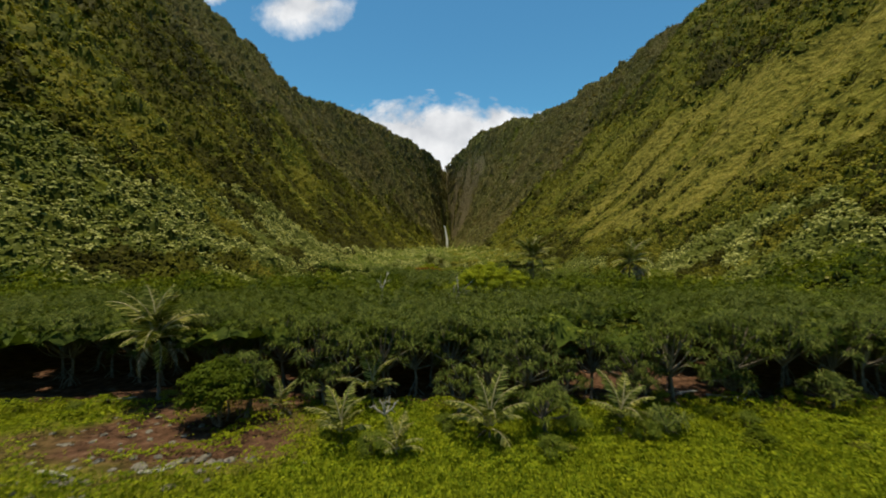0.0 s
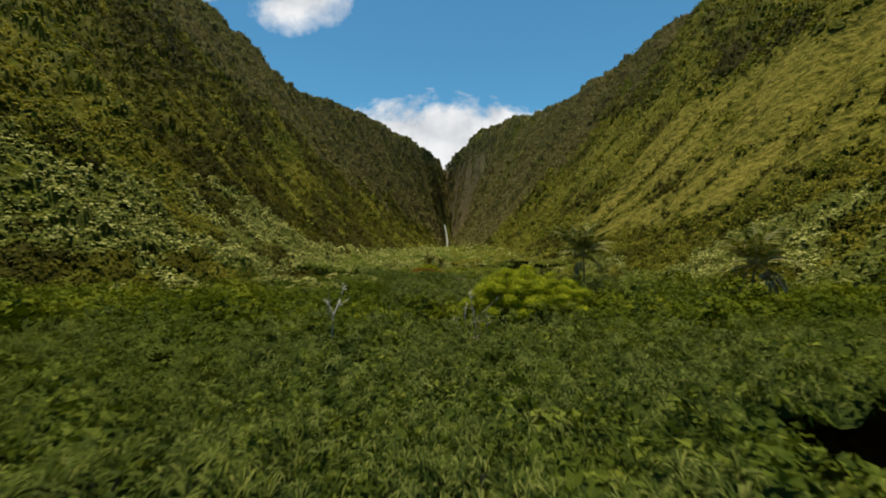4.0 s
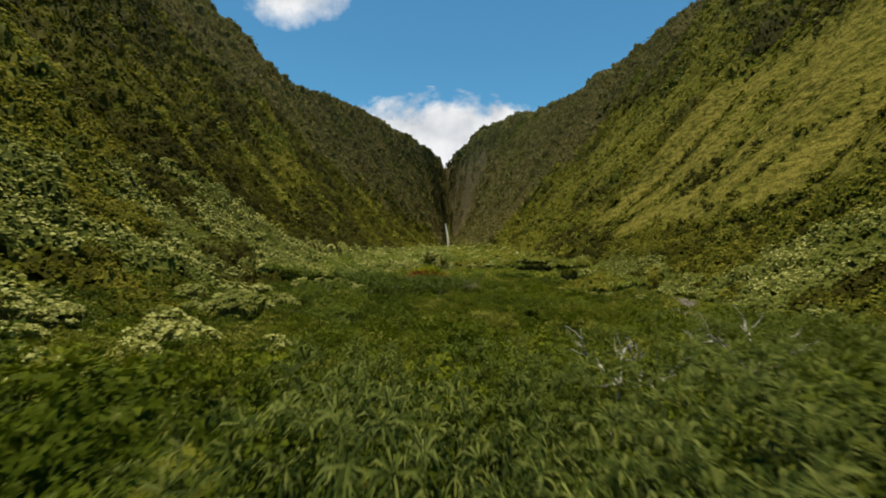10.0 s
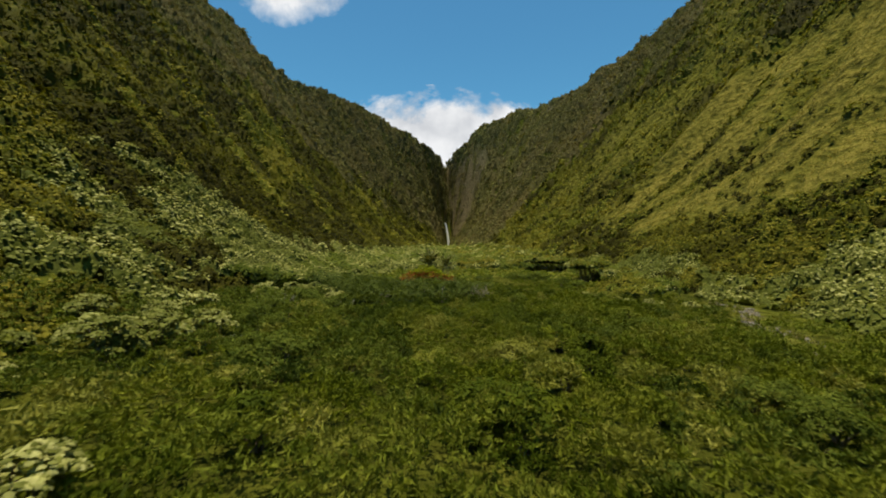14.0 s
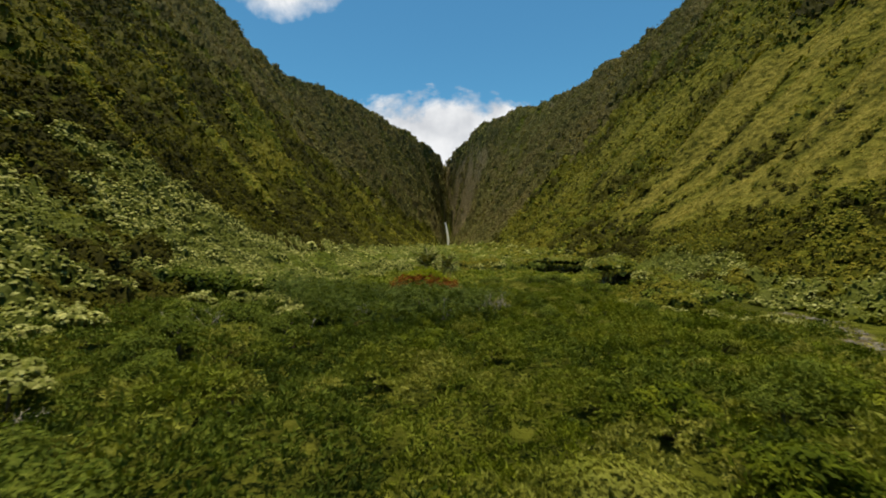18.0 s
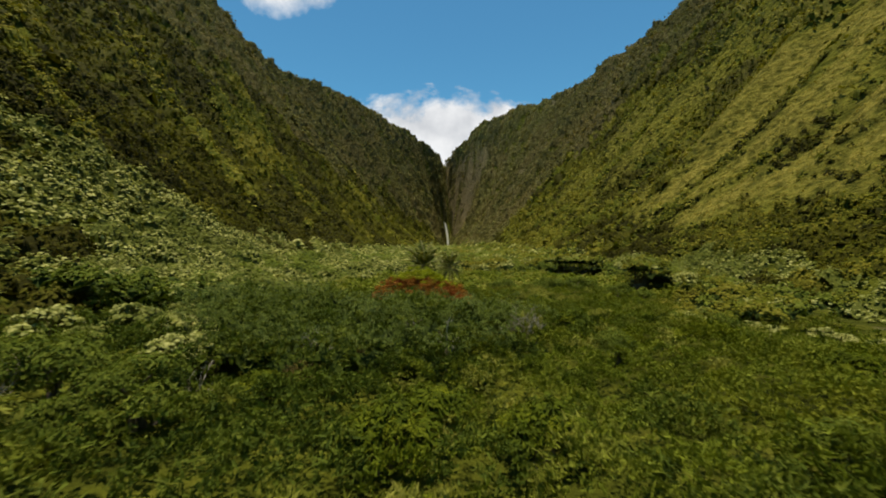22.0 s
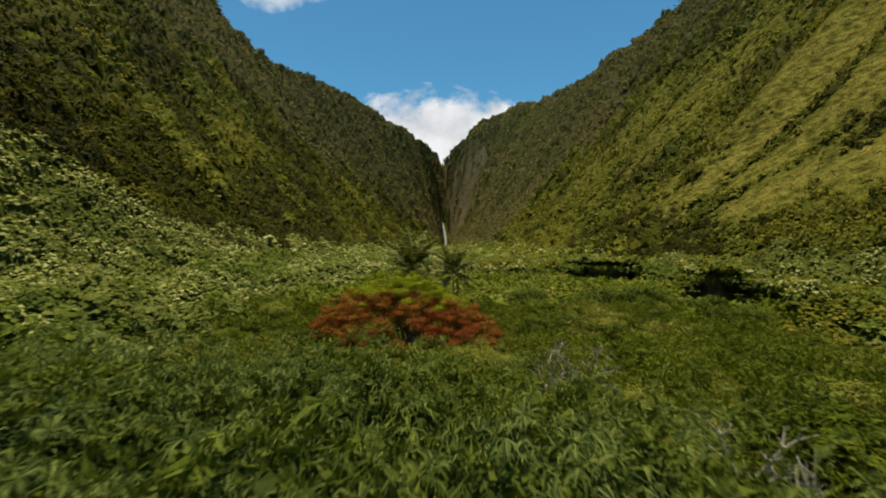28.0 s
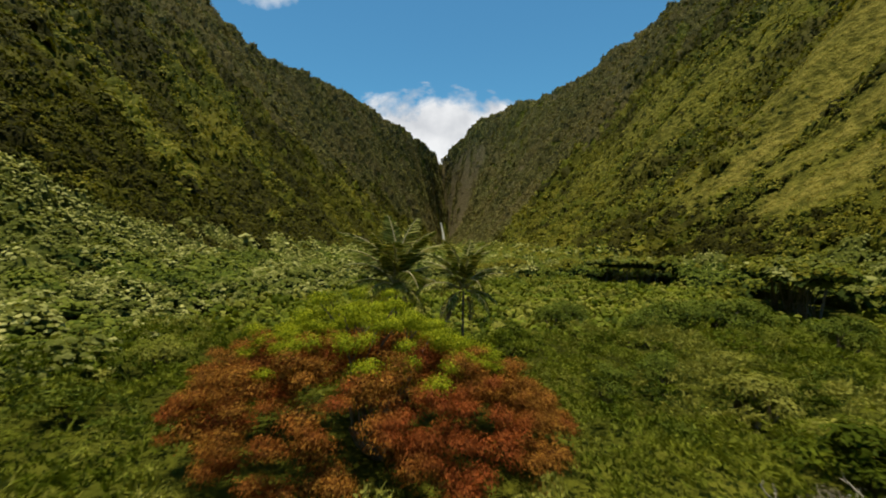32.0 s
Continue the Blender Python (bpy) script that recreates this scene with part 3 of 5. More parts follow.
def blanket(sorts, pick, x0, x1, y0, y1, cell, amp, lift, leaves, size, seed, step, deep=0.15, gap=0.2, jitter=0.4, centre=None, slim=0.6, grow=0.0, flat=0.0, clump=5, form="leaf", gap_shade_sort=1):
    """Crowns of leaves side by side over a stretch of the plan. pick(x, y, own) gives each crown's sort by its middle,
    -1 for none; sorts are the gatherers. centre: where leaves lie thickest; grow: how much larger they get per metre from there."""
    rng = np.random.default_rng(seed)
    if step:
        X, Y = np.meshgrid(np.arange(x0, x1 + step, step), np.arange(y0, y1 + step, step))
        X = X + (rng.random(X.shape) - 0.5) * step * 0.5
        Y = Y + (rng.random(Y.shape) - 0.5) * step * 0.5
        top, own, mx, my, h = leafy_top(X, Y, cell, seed, amp, lift)
        under = pick(mx, my, own)
        # whatever the crown, the dark sort lies under its tufts as painted shade
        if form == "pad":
            under = np.where(under >= 0, gap_shade_sort, -1)
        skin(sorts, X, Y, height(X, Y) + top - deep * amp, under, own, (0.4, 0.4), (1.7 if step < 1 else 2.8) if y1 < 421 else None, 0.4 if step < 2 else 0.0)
    leaves //= clump
    x, y = rng.uniform(x0, x1, leaves), rng.uniform(y0, y1, leaves)
    if centre:
        n = int(leaves * 0.7)
        x[:n] = np.clip(rng.normal(centre[0], centre[1], n), x0 + 2 * rng.random(n), x1 - 2 * rng.random(n))
    top, own, mx, my, h = leafy_top(x, y, cell, seed, amp, lift)
    kind = np.where(h > gap, pick(mx, my, own), -1)
    N = unit(np.stack([(x - mx) / cell * 1.6, (y - my) / cell * 1.6, np.full_like(x, 0.75)], -1))
    far = size + grow * np.abs(x - (centre[0] if centre else 0.0))
    inset = 1 - deep * 0.6 * rng.random(leaves) ** 2
    base_lift = lift(mx, my)
    P = np.stack([x, y, height(x, y) + base_lift + (top - base_lift) * inset], -1) + N * (far * rng.uniform(-0.2, 1.0, leaves))[:, None]
    own = 0.82 * own + 0.18 * rng.random(leaves)
    if form != "leaf":
        for s, box in enumerate(sorts):
            m = kind == s
            if form == "pad":
                v, f = pads(P[m], N[m] + np.array([0, 0, flat]), far[m] * rng.uniform(0.55, 1.3, m.sum()), rng)
                box.add(v, f, np.repeat(own[m], 7))
            else:
                v, f = tufts(P[m], N[m], far[m] * rng.uniform(0.7, 1.3, m.sum()), rng)
                box.add(v, f, np.repeat(own[m], 18))
        return
    P, N, far, own, kind = clumped((P, N, far, own, kind), clump, rng)
    P = P + (rng.normal(size=P.shape) * np.array([1, 1, 0.45])) * far[:, None] * 0.95
    for s, box in enumerate(sorts):
        m = kind == s
        v, f = tri_leaves(P[m], N[m] + np.array([0, 0, flat]), far[m][:, None], rng, jitter, slim)
        box.add(v, f, np.repeat(own[m], 3))


def wall_blanket(sorts, pick, sign, u0, u1, y0, y1, cell, amp, leaves, size, seed, step, gap=0.22, jitter=0.42, grow=0.0, power=1.0, clump=4, cover=True, form="pad"):
    """The same on a valley wall: crowns are round on the slope and stand off it."""
    rng = np.random.default_rng(seed)

    def lay(u, y, thin=False):
        x = axis(y) + sign * 1.0
        toe, crest = valley(x, y)[:2]
        x = axis(y) + sign * (toe + u * (crest - toe))
        z = height(x, y)
        k = slope_of(x, y)
        along = np.abs(x) + 0.55 * z
        h, own, ma, my = canopy(along, y, cell, seed)
        big = canopy(along, y, cell * 1.9, seed + 17)
        win = big[0] * 1.4 * (big[1] > 0.5) > h
        h, own, ma, my = (np.where(win, b, a) for a, b in ((h, big[0] * 1.4), (own, big[1]), (ma, big[2]), (my, big[3])))
        h2 = canopy(along, y, cell * 0.36, seed + 9)[0]
        mx = x - sign * (along - ma) / (1 + 0.55 * k)
        out = unit(np.stack([-sign * k * 0.45, 0 * k - 0.05, np.ones_like(k)], -1))
        kind = np.where(h > gap, pick(mx, my, own), -1)
        if thin:
            kind = np.where((h2 > 0.28) | (kind == 2), kind, -1)
        return x, z, own, my, out, amp * h ** 1.35 * (1 - 0.30 * dryness(x, y)) * (0.45 + 0.85 * h2), (along - ma) / cell, k, kind
    us, ys = np.linspace(u0, u1, max(8, int((u1 - u0) * 560 / step))), np.arange(y0, y1 + step, step)
    U, Y = np.meshgrid(us, ys)
    U = U + (rng.random(U.shape) - 0.5) * step / 560 * 0.5
    Y = Y + (rng.random(Y.shape) - 0.5) * step * 0.5
    x, z, own, my, out, top, _, _, kind = lay(U, Y)
    off = out * (top - 0.17 * amp)[..., None]
    if cover:
        # the nearest skins get a still darker tone, painted shade under the tufts
        skin(sorts, x + off[..., 0], Y + off[..., 1], z + off[..., 2], kind, own, gap_shade=0.4 if step < 2 else 0.0)
    leaves //= clump
    u, y = u0 + (u1 - u0) * rng.random(leaves) ** power, rng.uniform(y0, y1, leaves)
    x, z, own, my, out, top, da, k, kind = lay(u, y, True)
    up_slope = unit(np.stack([sign * np.ones_like(k), 0 * k, k], -1))
    N = unit(out * 0.75 + up_slope * da[:, None] * 1.6 + np.stack([0 * k, (y - my) / cell * 1.6, 0 * k], -1))
    far = size + grow * (u - u0)
    P = np.stack([x, y, z], -1) + out * (top * (1 - 0.2 * rng.random(leaves) ** 2))[:, None] + N * (far * rng.uniform(-0.2, 0.9, leaves))[:, None]
    own = 0.8 * own + 0.2 * rng.random(leaves)
    if form == "pad":
        for s, box in enumerate(sorts):
            m = kind == s
            v, f = pads(P[m], N[m] * 0.8 + np.array([0, 0, 1.2 if s == 1 else 0.4]), far[m] * rng.uniform(0.45, 1.2, m.sum()), rng, 0.28, thick=0.34)
            box.add(v, f, np.repeat(own[m], 7))
        return
    P, N, far, own, kind = clumped((P, N, far, own, kind), clump, rng)
    P = P + (rng.normal(size=P.shape) * np.array([1, 1, 0.45])) * far[:, None] * 0.95
    for s, box in enumerate(sorts):
        m = kind == s
        v, f = tri_leaves(P[m], N[m] + np.array([0, 0, 0.6 if s == 1 else 0.2]), far[m][:, None], rng, jitter, 0.6)
        box.add(v, f, np.repeat(own[m], 3))


def slope_woods():
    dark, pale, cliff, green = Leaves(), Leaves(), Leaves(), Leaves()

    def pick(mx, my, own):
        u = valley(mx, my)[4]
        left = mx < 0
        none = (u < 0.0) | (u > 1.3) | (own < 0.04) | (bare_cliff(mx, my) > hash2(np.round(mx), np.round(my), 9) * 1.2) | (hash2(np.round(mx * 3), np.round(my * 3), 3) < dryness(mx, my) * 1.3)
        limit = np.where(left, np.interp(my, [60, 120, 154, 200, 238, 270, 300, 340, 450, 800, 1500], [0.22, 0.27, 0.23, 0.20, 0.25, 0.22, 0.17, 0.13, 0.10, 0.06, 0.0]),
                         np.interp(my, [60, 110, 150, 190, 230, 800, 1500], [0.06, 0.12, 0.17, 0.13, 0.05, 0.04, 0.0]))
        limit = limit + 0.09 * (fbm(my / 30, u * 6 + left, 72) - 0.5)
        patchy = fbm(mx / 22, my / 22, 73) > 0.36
        # brown shrub high up and far in, where cloud shade is painted as growth
        heath_shade_line = 0.74 - 0.00050 * (my - 500) + 0.5 * (fbm(my / 120, u * 2 + left, 74) - 0.5)
        brown = np.where(left, (u > heath_shade_line) & (my > 420), my > 950 - 280 * u + 170 * (fbm(my / 50, u * 3, 76) - 0.5))
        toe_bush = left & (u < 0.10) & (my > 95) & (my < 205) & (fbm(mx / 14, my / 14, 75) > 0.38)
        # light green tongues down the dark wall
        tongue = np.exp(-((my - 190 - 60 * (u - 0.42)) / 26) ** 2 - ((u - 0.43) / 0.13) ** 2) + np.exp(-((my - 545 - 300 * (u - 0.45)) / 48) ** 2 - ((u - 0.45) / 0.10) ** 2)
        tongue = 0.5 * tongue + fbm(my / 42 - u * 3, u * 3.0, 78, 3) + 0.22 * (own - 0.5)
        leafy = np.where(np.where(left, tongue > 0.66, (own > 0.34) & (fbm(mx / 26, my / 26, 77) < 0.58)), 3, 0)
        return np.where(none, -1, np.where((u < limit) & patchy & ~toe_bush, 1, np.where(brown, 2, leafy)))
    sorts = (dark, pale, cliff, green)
    for sign in (-1, 1):
        wall_blanket(sorts, pick, sign, 0.0, 0.30, 10, 380, 3.6, 3.0, 90000, 0.42, 101 + sign, 1.5, grow=0.7, clump=1, gap=0.08)
        wall_blanket(sorts, pick, sign, 0.30, 0.78, 10, 380, 4.4, 3.4, 42000, 0.76, 105 + sign, 2.0, grow=0.7, clump=1, gap=0.08)
        wall_blanket(sorts, pick, sign, 0.0, 1.12, 380, 800, 5.6, 4.6, 46000, 1.15, 111 + sign, 2.6, power=1.1, clump=1, gap=0.08)
        wall_blanket(sorts, pick, sign, 0.0, 1.12, 800, 1500, 9.0, 7.0, 24000, 2.2, 121 + sign, 5.0, clump=1, gap=0.08)
        wall_blanket(sorts, pick, sign, 0.0, 1.15, 1500, 2660, 15.0, 8.0, 14000, 3.8, 131 + sign, 8.5, clump=1, gap=0.08)
        wall_blanket(sorts, pick, sign, 0.76, 1.1, 120, 380, 5.6, 4.2, 9000, 1.4, 141 + sign, 3.0, clump=1, gap=0.15)
    straw = Leaves()

    def dry_only(mx, my, own):
        return np.where(hash2(np.round(mx * 3), np.round(my * 3), 5) < dryness(mx, my) * 1.6 - 0.35, 0, -1)
    wall_blanket((straw,), dry_only, 1, 0.02, 0.62, 90, 560, 2.0, 0.9, 130000, 0.34, 147, 3.0, gap=0.30, jitter=0.7, cover=False, form="leaf")
    straw.build("dry_grass", STRAW_LEAF, "straw-coloured grass tussocks on the sunny slope", "grass")
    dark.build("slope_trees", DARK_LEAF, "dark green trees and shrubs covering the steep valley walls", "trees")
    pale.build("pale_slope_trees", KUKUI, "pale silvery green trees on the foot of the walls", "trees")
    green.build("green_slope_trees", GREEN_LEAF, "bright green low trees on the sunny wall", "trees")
    cliff.build("cliff_shrubs", CLIFF_LEAF, "brownish shrubs on the high cliffs, cloud shade and haze put into their colour", "shrubs")


def to_line(x, y, ax, ay, bx, by):
    """Distance from the line between two places."""
    dx, dy = bx - ax, by - ay
    t = np.clip(((x - ax) * dx + (y - ay) * dy) / (dx * dx + dy * dy), 0, 1)
    return np.hypot(x - ax - t * dx, y - ay - t * dy)


def hollow(mx, my, front=0.0):
    """The dark open spaces under the high edge of the woods; front: the ground that many metres before them."""
    w = 3.0 * (fbm(mx / 5, my / 9, 94) - 0.5)
    x, y = mx + 0.25 * front, my + front
    near = to_line(x, y, 55, 265, 70, 292) < 6.5 + w
    far = to_line(x, y, 52, 338, 62, 330) < 6.5 + w
    if front:
        x, y = mx + 0.12 * front, my + 0.5 * front
        near = near | (to_line(x, y, 55, 265, 70, 292) < 6.0 + w)
        far = far | (to_line(x, y, 52, 338, 62, 330) < 6.0 + w)
    return near | far


def woods_edge(x, y):
    """Metres inside the woods that close the field; negative in the open."""
    wob = 10 * (fbm(x / 14, y / 14, 81) - 0.5)
    left = np.interp(y, [150, 200, 220, 240, 268, 330, 366], [-48, -22, -25, -33, -36, -22, 0]) - x
    right = x - np.interp(y, [215, 232, 258, 296, 306, 322, 344, 366], [47, 48, 50, 66, 68, 57, 46, 30])
    return np.maximum(np.maximum(left, right), y - 352) + wob


def floor_woods():
    pale, deep, green = Leaves(), Leaves(), Leaves()

    def pick(mx, my, own):
        off = valley(mx, my)[4] > 0.06
        none = (off | (woods_edge(mx, my) < 0) | (my < np.where(mx > 0, 214, 196)) | hollow(mx, my, 16.0)) & ~hollow(mx, my)
        sunny = (mx > 8) & (own < 0.72)
        return np.where(none, -1, np.where((own > 0.86) | (fbm(mx / 25, my / 25, 83) > 0.62), 1, np.where(sunny, 2, 0)))

    def tall(mx, my):
        return 0.1 + np.where(hollow(mx, my), 6.3 + 1.4 * fbm(mx / 6, my / 6, 82), (2.9 + 1.6 * fbm(mx / 20, my / 20, 82)) * smooth(-1, 14, woods_edge(mx, my)))

    def roof(mx, my, own):
        return np.where(hollow(mx, my), np.where(own > 0.7, 0, 2), -1)
    # closed skins over the hollows, added to keep light out of them
    for x0, x1, y0, y1, seed in ((44, 80, 254, 304, 157), (42, 72, 318, 348, 158)):
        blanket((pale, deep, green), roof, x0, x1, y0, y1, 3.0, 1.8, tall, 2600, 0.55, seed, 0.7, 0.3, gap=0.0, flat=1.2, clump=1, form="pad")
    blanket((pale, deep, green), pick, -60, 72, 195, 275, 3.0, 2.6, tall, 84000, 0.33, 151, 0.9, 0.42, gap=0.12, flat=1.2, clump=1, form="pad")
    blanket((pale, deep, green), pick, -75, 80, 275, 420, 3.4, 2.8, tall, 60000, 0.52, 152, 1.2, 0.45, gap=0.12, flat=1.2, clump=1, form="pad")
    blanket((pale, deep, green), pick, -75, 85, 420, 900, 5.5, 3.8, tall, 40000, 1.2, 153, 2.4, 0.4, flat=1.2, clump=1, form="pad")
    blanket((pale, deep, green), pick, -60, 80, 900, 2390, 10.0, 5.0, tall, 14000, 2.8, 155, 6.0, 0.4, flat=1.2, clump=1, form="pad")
    pale.build("pale_woods", KUKUI, "pale green woods on the valley floor", "trees")
    green.build("green_woods", GREEN_LEAF, "green woods of flat layered crowns on the valley floor", "trees")
    deep.build("dark_woods_and_gap_shade", SHADE_LEAF, "darker green crowns among the pale woods, with a dark layer painting shade in the gaps", "trees")


def scrub_height(mx, my):
    """Rough height of the field's scrub."""
    return 0.05 + 1.3 * fbm(mx / 9, my / 9, 84, 3) ** 1.5 + 1.5 * smooth(100, 92, my)


def before_lime(mx, my):
    return ((mx - 6.8) / 4.6) ** 2 + ((my - 61.5) / 3.2) ** 2 < 1


def field():
    scrub, olive, broad, dark = Leaves(), Leaves(), Leaves(), Leaves()

    def pick(mx, my, own):
        none = (valley(mx, my)[4] > 0.10) | stream(mx, my) | (((mx + 6.5) / 9.5) ** 2 + ((my - 221) / 6.5) ** 2 < 1) | hollow(mx, my) | stream(mx + 1, my + 2) | stream(mx + 2.5, my + 4) | ((woods_edge(mx, my) > 3) & (my > np.where(mx > 0, 217, 200)) & ~hollow(mx, my, 16.0))
        sort = np.where(fbm(mx / 16, my / 16, 85) + 0.6 * (own - 0.5) > 0.58, 1, 0)
        sort = np.where(hash2(np.round(mx * 5), np.round(my * 5), 8) > 0.82, 2, sort)
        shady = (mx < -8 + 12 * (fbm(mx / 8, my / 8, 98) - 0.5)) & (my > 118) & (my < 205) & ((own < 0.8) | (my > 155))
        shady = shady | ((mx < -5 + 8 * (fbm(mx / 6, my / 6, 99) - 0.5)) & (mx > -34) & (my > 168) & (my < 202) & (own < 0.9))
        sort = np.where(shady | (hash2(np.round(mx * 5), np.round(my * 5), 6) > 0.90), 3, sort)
        return np.where(none, -1, sort)
    sorts = (scrub, olive, broad, dark)
    blanket(sorts, pick, -62, 68, 90, 160, 3.0, 2.5, scrub_height, 62000, 0.30, 161, 0, 0.3, gap=0.14, centre=(2, 22), grow=0.004, clump=1, form="tuft")
    blanket(sorts, pick, -50, 66, 160, 200, 3.0, 2.5, scrub_height, 36000, 0.30, 163, 0, 0.3, gap=0.14, centre=(2, 22), grow=0.004, clump=1, form="tuft")
    blanket(sorts, pick, -45, 66, 200, 250, 2.5, 2.0, scrub_height, 38000, 0.28, 164, 0, 0.3, gap=0.14, centre=(2, 22), grow=0.003, clump=1, form="tuft")
    blanket(sorts, pick, -40, 66, 250, 366, 2.4, 1.7, scrub_height, 30000, 0.50, 165, 0, 0.4, gap=0.15, clump=1, form="pad")

    # the high thicket behind the grove
    def pick_high(mx, my, own):
        none = (valley(mx, my)[4] > 0.16) | before_lime(mx, my)
        mid = np.abs(mx + 3 + 8 * (fbm(mx / 9, my / 9, 87) - 0.5)) < 13
        none = none | (mid & (my < 55)) | (my < 48 + 8 * fbm(mx / 7, my / 7, 88))
        none = none | (my > 83 + 14 * (fbm(mx / 11, my / 11, 89) - 0.5) + 25 * smooth(20, 45, mx))
        return np.where(none, -1, np.where((own < 0.30) | ((mx > 7) & (mx < 30) & (my > 64)), 3, 2))

    def tall(mx, my):
        return 4.3 + 2.6 * fbm(mx / 12, my / 12, 90) - 3.0 * smooth(86, 100, my) - 1.5 * smooth(25, 60, np.abs(mx)) - 3.2 * np.exp(-((mx - 5) / 8) ** 2 - ((my - 57.5) / 6) ** 2) - 1.4 * np.exp(-((mx - 15) / 8) ** 2 - ((my - 80) / 7) ** 2)
    blanket(sorts, pick_high, -80, 85, 44, 118, 2.7, 2.6, tall, 330000, 0.15, 167, 0.9, 0.5, gap=0.12, jitter=0.3, centre=(0, 26), grow=0.002)
    scrub.build("scrub", SCRUB_LEAF, "low green scrub covering the valley floor", "shrubs")
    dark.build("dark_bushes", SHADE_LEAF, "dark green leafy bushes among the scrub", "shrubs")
    olive.build("olive_scrub", OLIVE_LEAF, "olive and straw-coloured low scrub", "shrubs")
    broad.build("broadleaf_thicket", BROAD_LEAF, "bright green broad-leaved thicket behind the grove", "shrubs")


def clearing(x, y):
    """Open ground among the grove's stems."""
    wob = 0.5 * (fbm(x / 3, y / 3, 92) - 0.5)
    return (np.hypot((x - 16.5) / 7.0, (y - 38.6) / 2.3) < 1 + wob) | (np.hypot((x + 14.5) / 2.8, (y - 38.4) / 1.6) < 1 + wob)


def tufted(name, rng, tops, tufts, straps, L, W, spread, label, mat):
    parts = []
    for k in range(tufts):
        off = rng.normal(size=tops.shape) * np.array(spread)
        parts.append(rosettes(tops + off, unit(off * 0.6 + np.array([0, 0, 1.2])), straps, L, W, rng))
    return stuff(name, parts, mat, label, "trees")


def thickets():
    rng = np.random.default_rng(9)
    # Closed leafy sheet below the tufts, added to keep light off the grove's ground.
    roof = Leaves()

    def inside(mx, my, own):
        return np.where((valley(mx, my)[4] > 0.14) | (my < 32.0 + 3 * fbm(mx / 5, my / 5, 93)) | before_lime(mx, my) | clearing(mx, my), -1, 0)

    def roof_height(mx, my):
        return 3.3 + 2.4 * fbm(mx / 8, my / 8, 86) + 1.2 * smooth(55, 72, my)
    blanket((roof,), inside, -66, 66, 30.5, 60, 2.2, 1.6, roof_height, 60000, 0.22, 171, 0.9, 0.4, gap=0.0)
    roof.build("grove_shade_canopy", SHADE_LEAF, "dark leafy canopy sheet added under the screw-pine tufts to block the light", "trees")
    x, y = spots(860, -56, 58, 33, 57, rng)
    x2, y2 = spots(120, -6, 6, 66, 80, rng)
    x3, y3 = spots(130, 8, 22, 73, 86, rng)
    x, y = np.concatenate([x, x2, x3]), np.concatenate([y, y2, y3])
    keep = (valley(x, y)[4] < 0.14) & ~before_lime(x, y) & ~clearing(x, y)
    x, y = x[keep], y[keep]
    lift = 4.9 + 2.6 * fbm(x / 8, y / 8, 86) + 1.9 * smooth(55, 72, y)
    tufted("screw_pine_grove", rng, on_ground(x, y, lift), 13, 13, 0.50, 0.024, (1.2, 1.2, 0.55), "dense grey-green screw-pine grove", HALA_LEAF)
    x, y = spots(760, -34, 12, 167, 207, rng)
    keep = (np.hypot((x + 12.5) / 1.5, (y - 187) * 0.85) < 10 + 6 * fbm(x / 6, y / 6, 91))
    x, y = x[keep], y[keep]
    tufted("dark_thicket", rng, on_ground(x, y, 3.3 + 3.0 * fbm(x / 7, y / 7, 86)), 8, 12, 0.62, 0.030, (1.0, 1.0, 0.6), "dark green thicket with grey twigs in the scrub", REED_LEAF)
    under = Leaves()

    def low(mx, my, own):
        return np.where(np.hypot((mx + 12.5) / 1.5, (my - 187) * 0.85) < 10 + 6 * fbm(mx / 6, my / 6, 91), 0, -1)

    def under_height(mx, my):
        rim = 10 + 6 * fbm(mx / 6, my / 6, 91) - np.hypot((mx + 12.5) / 1.5, (my - 187) * 0.85)
        return 0.1 + (1.9 + 3.0 * fbm(mx / 7, my / 7, 86)) * smooth(0, 4, rim)
    blanket((under,), low, -36, 13, 164, 208, 2.6, 2.2, under_height, 12000, 0.42, 175, 0.8, 0.5, gap=0.1, clump=1, form="tuft")
    under.build("thicket_canopy", SHADE_LEAF, "dense dark green thicket of shrubs", "shrubs")


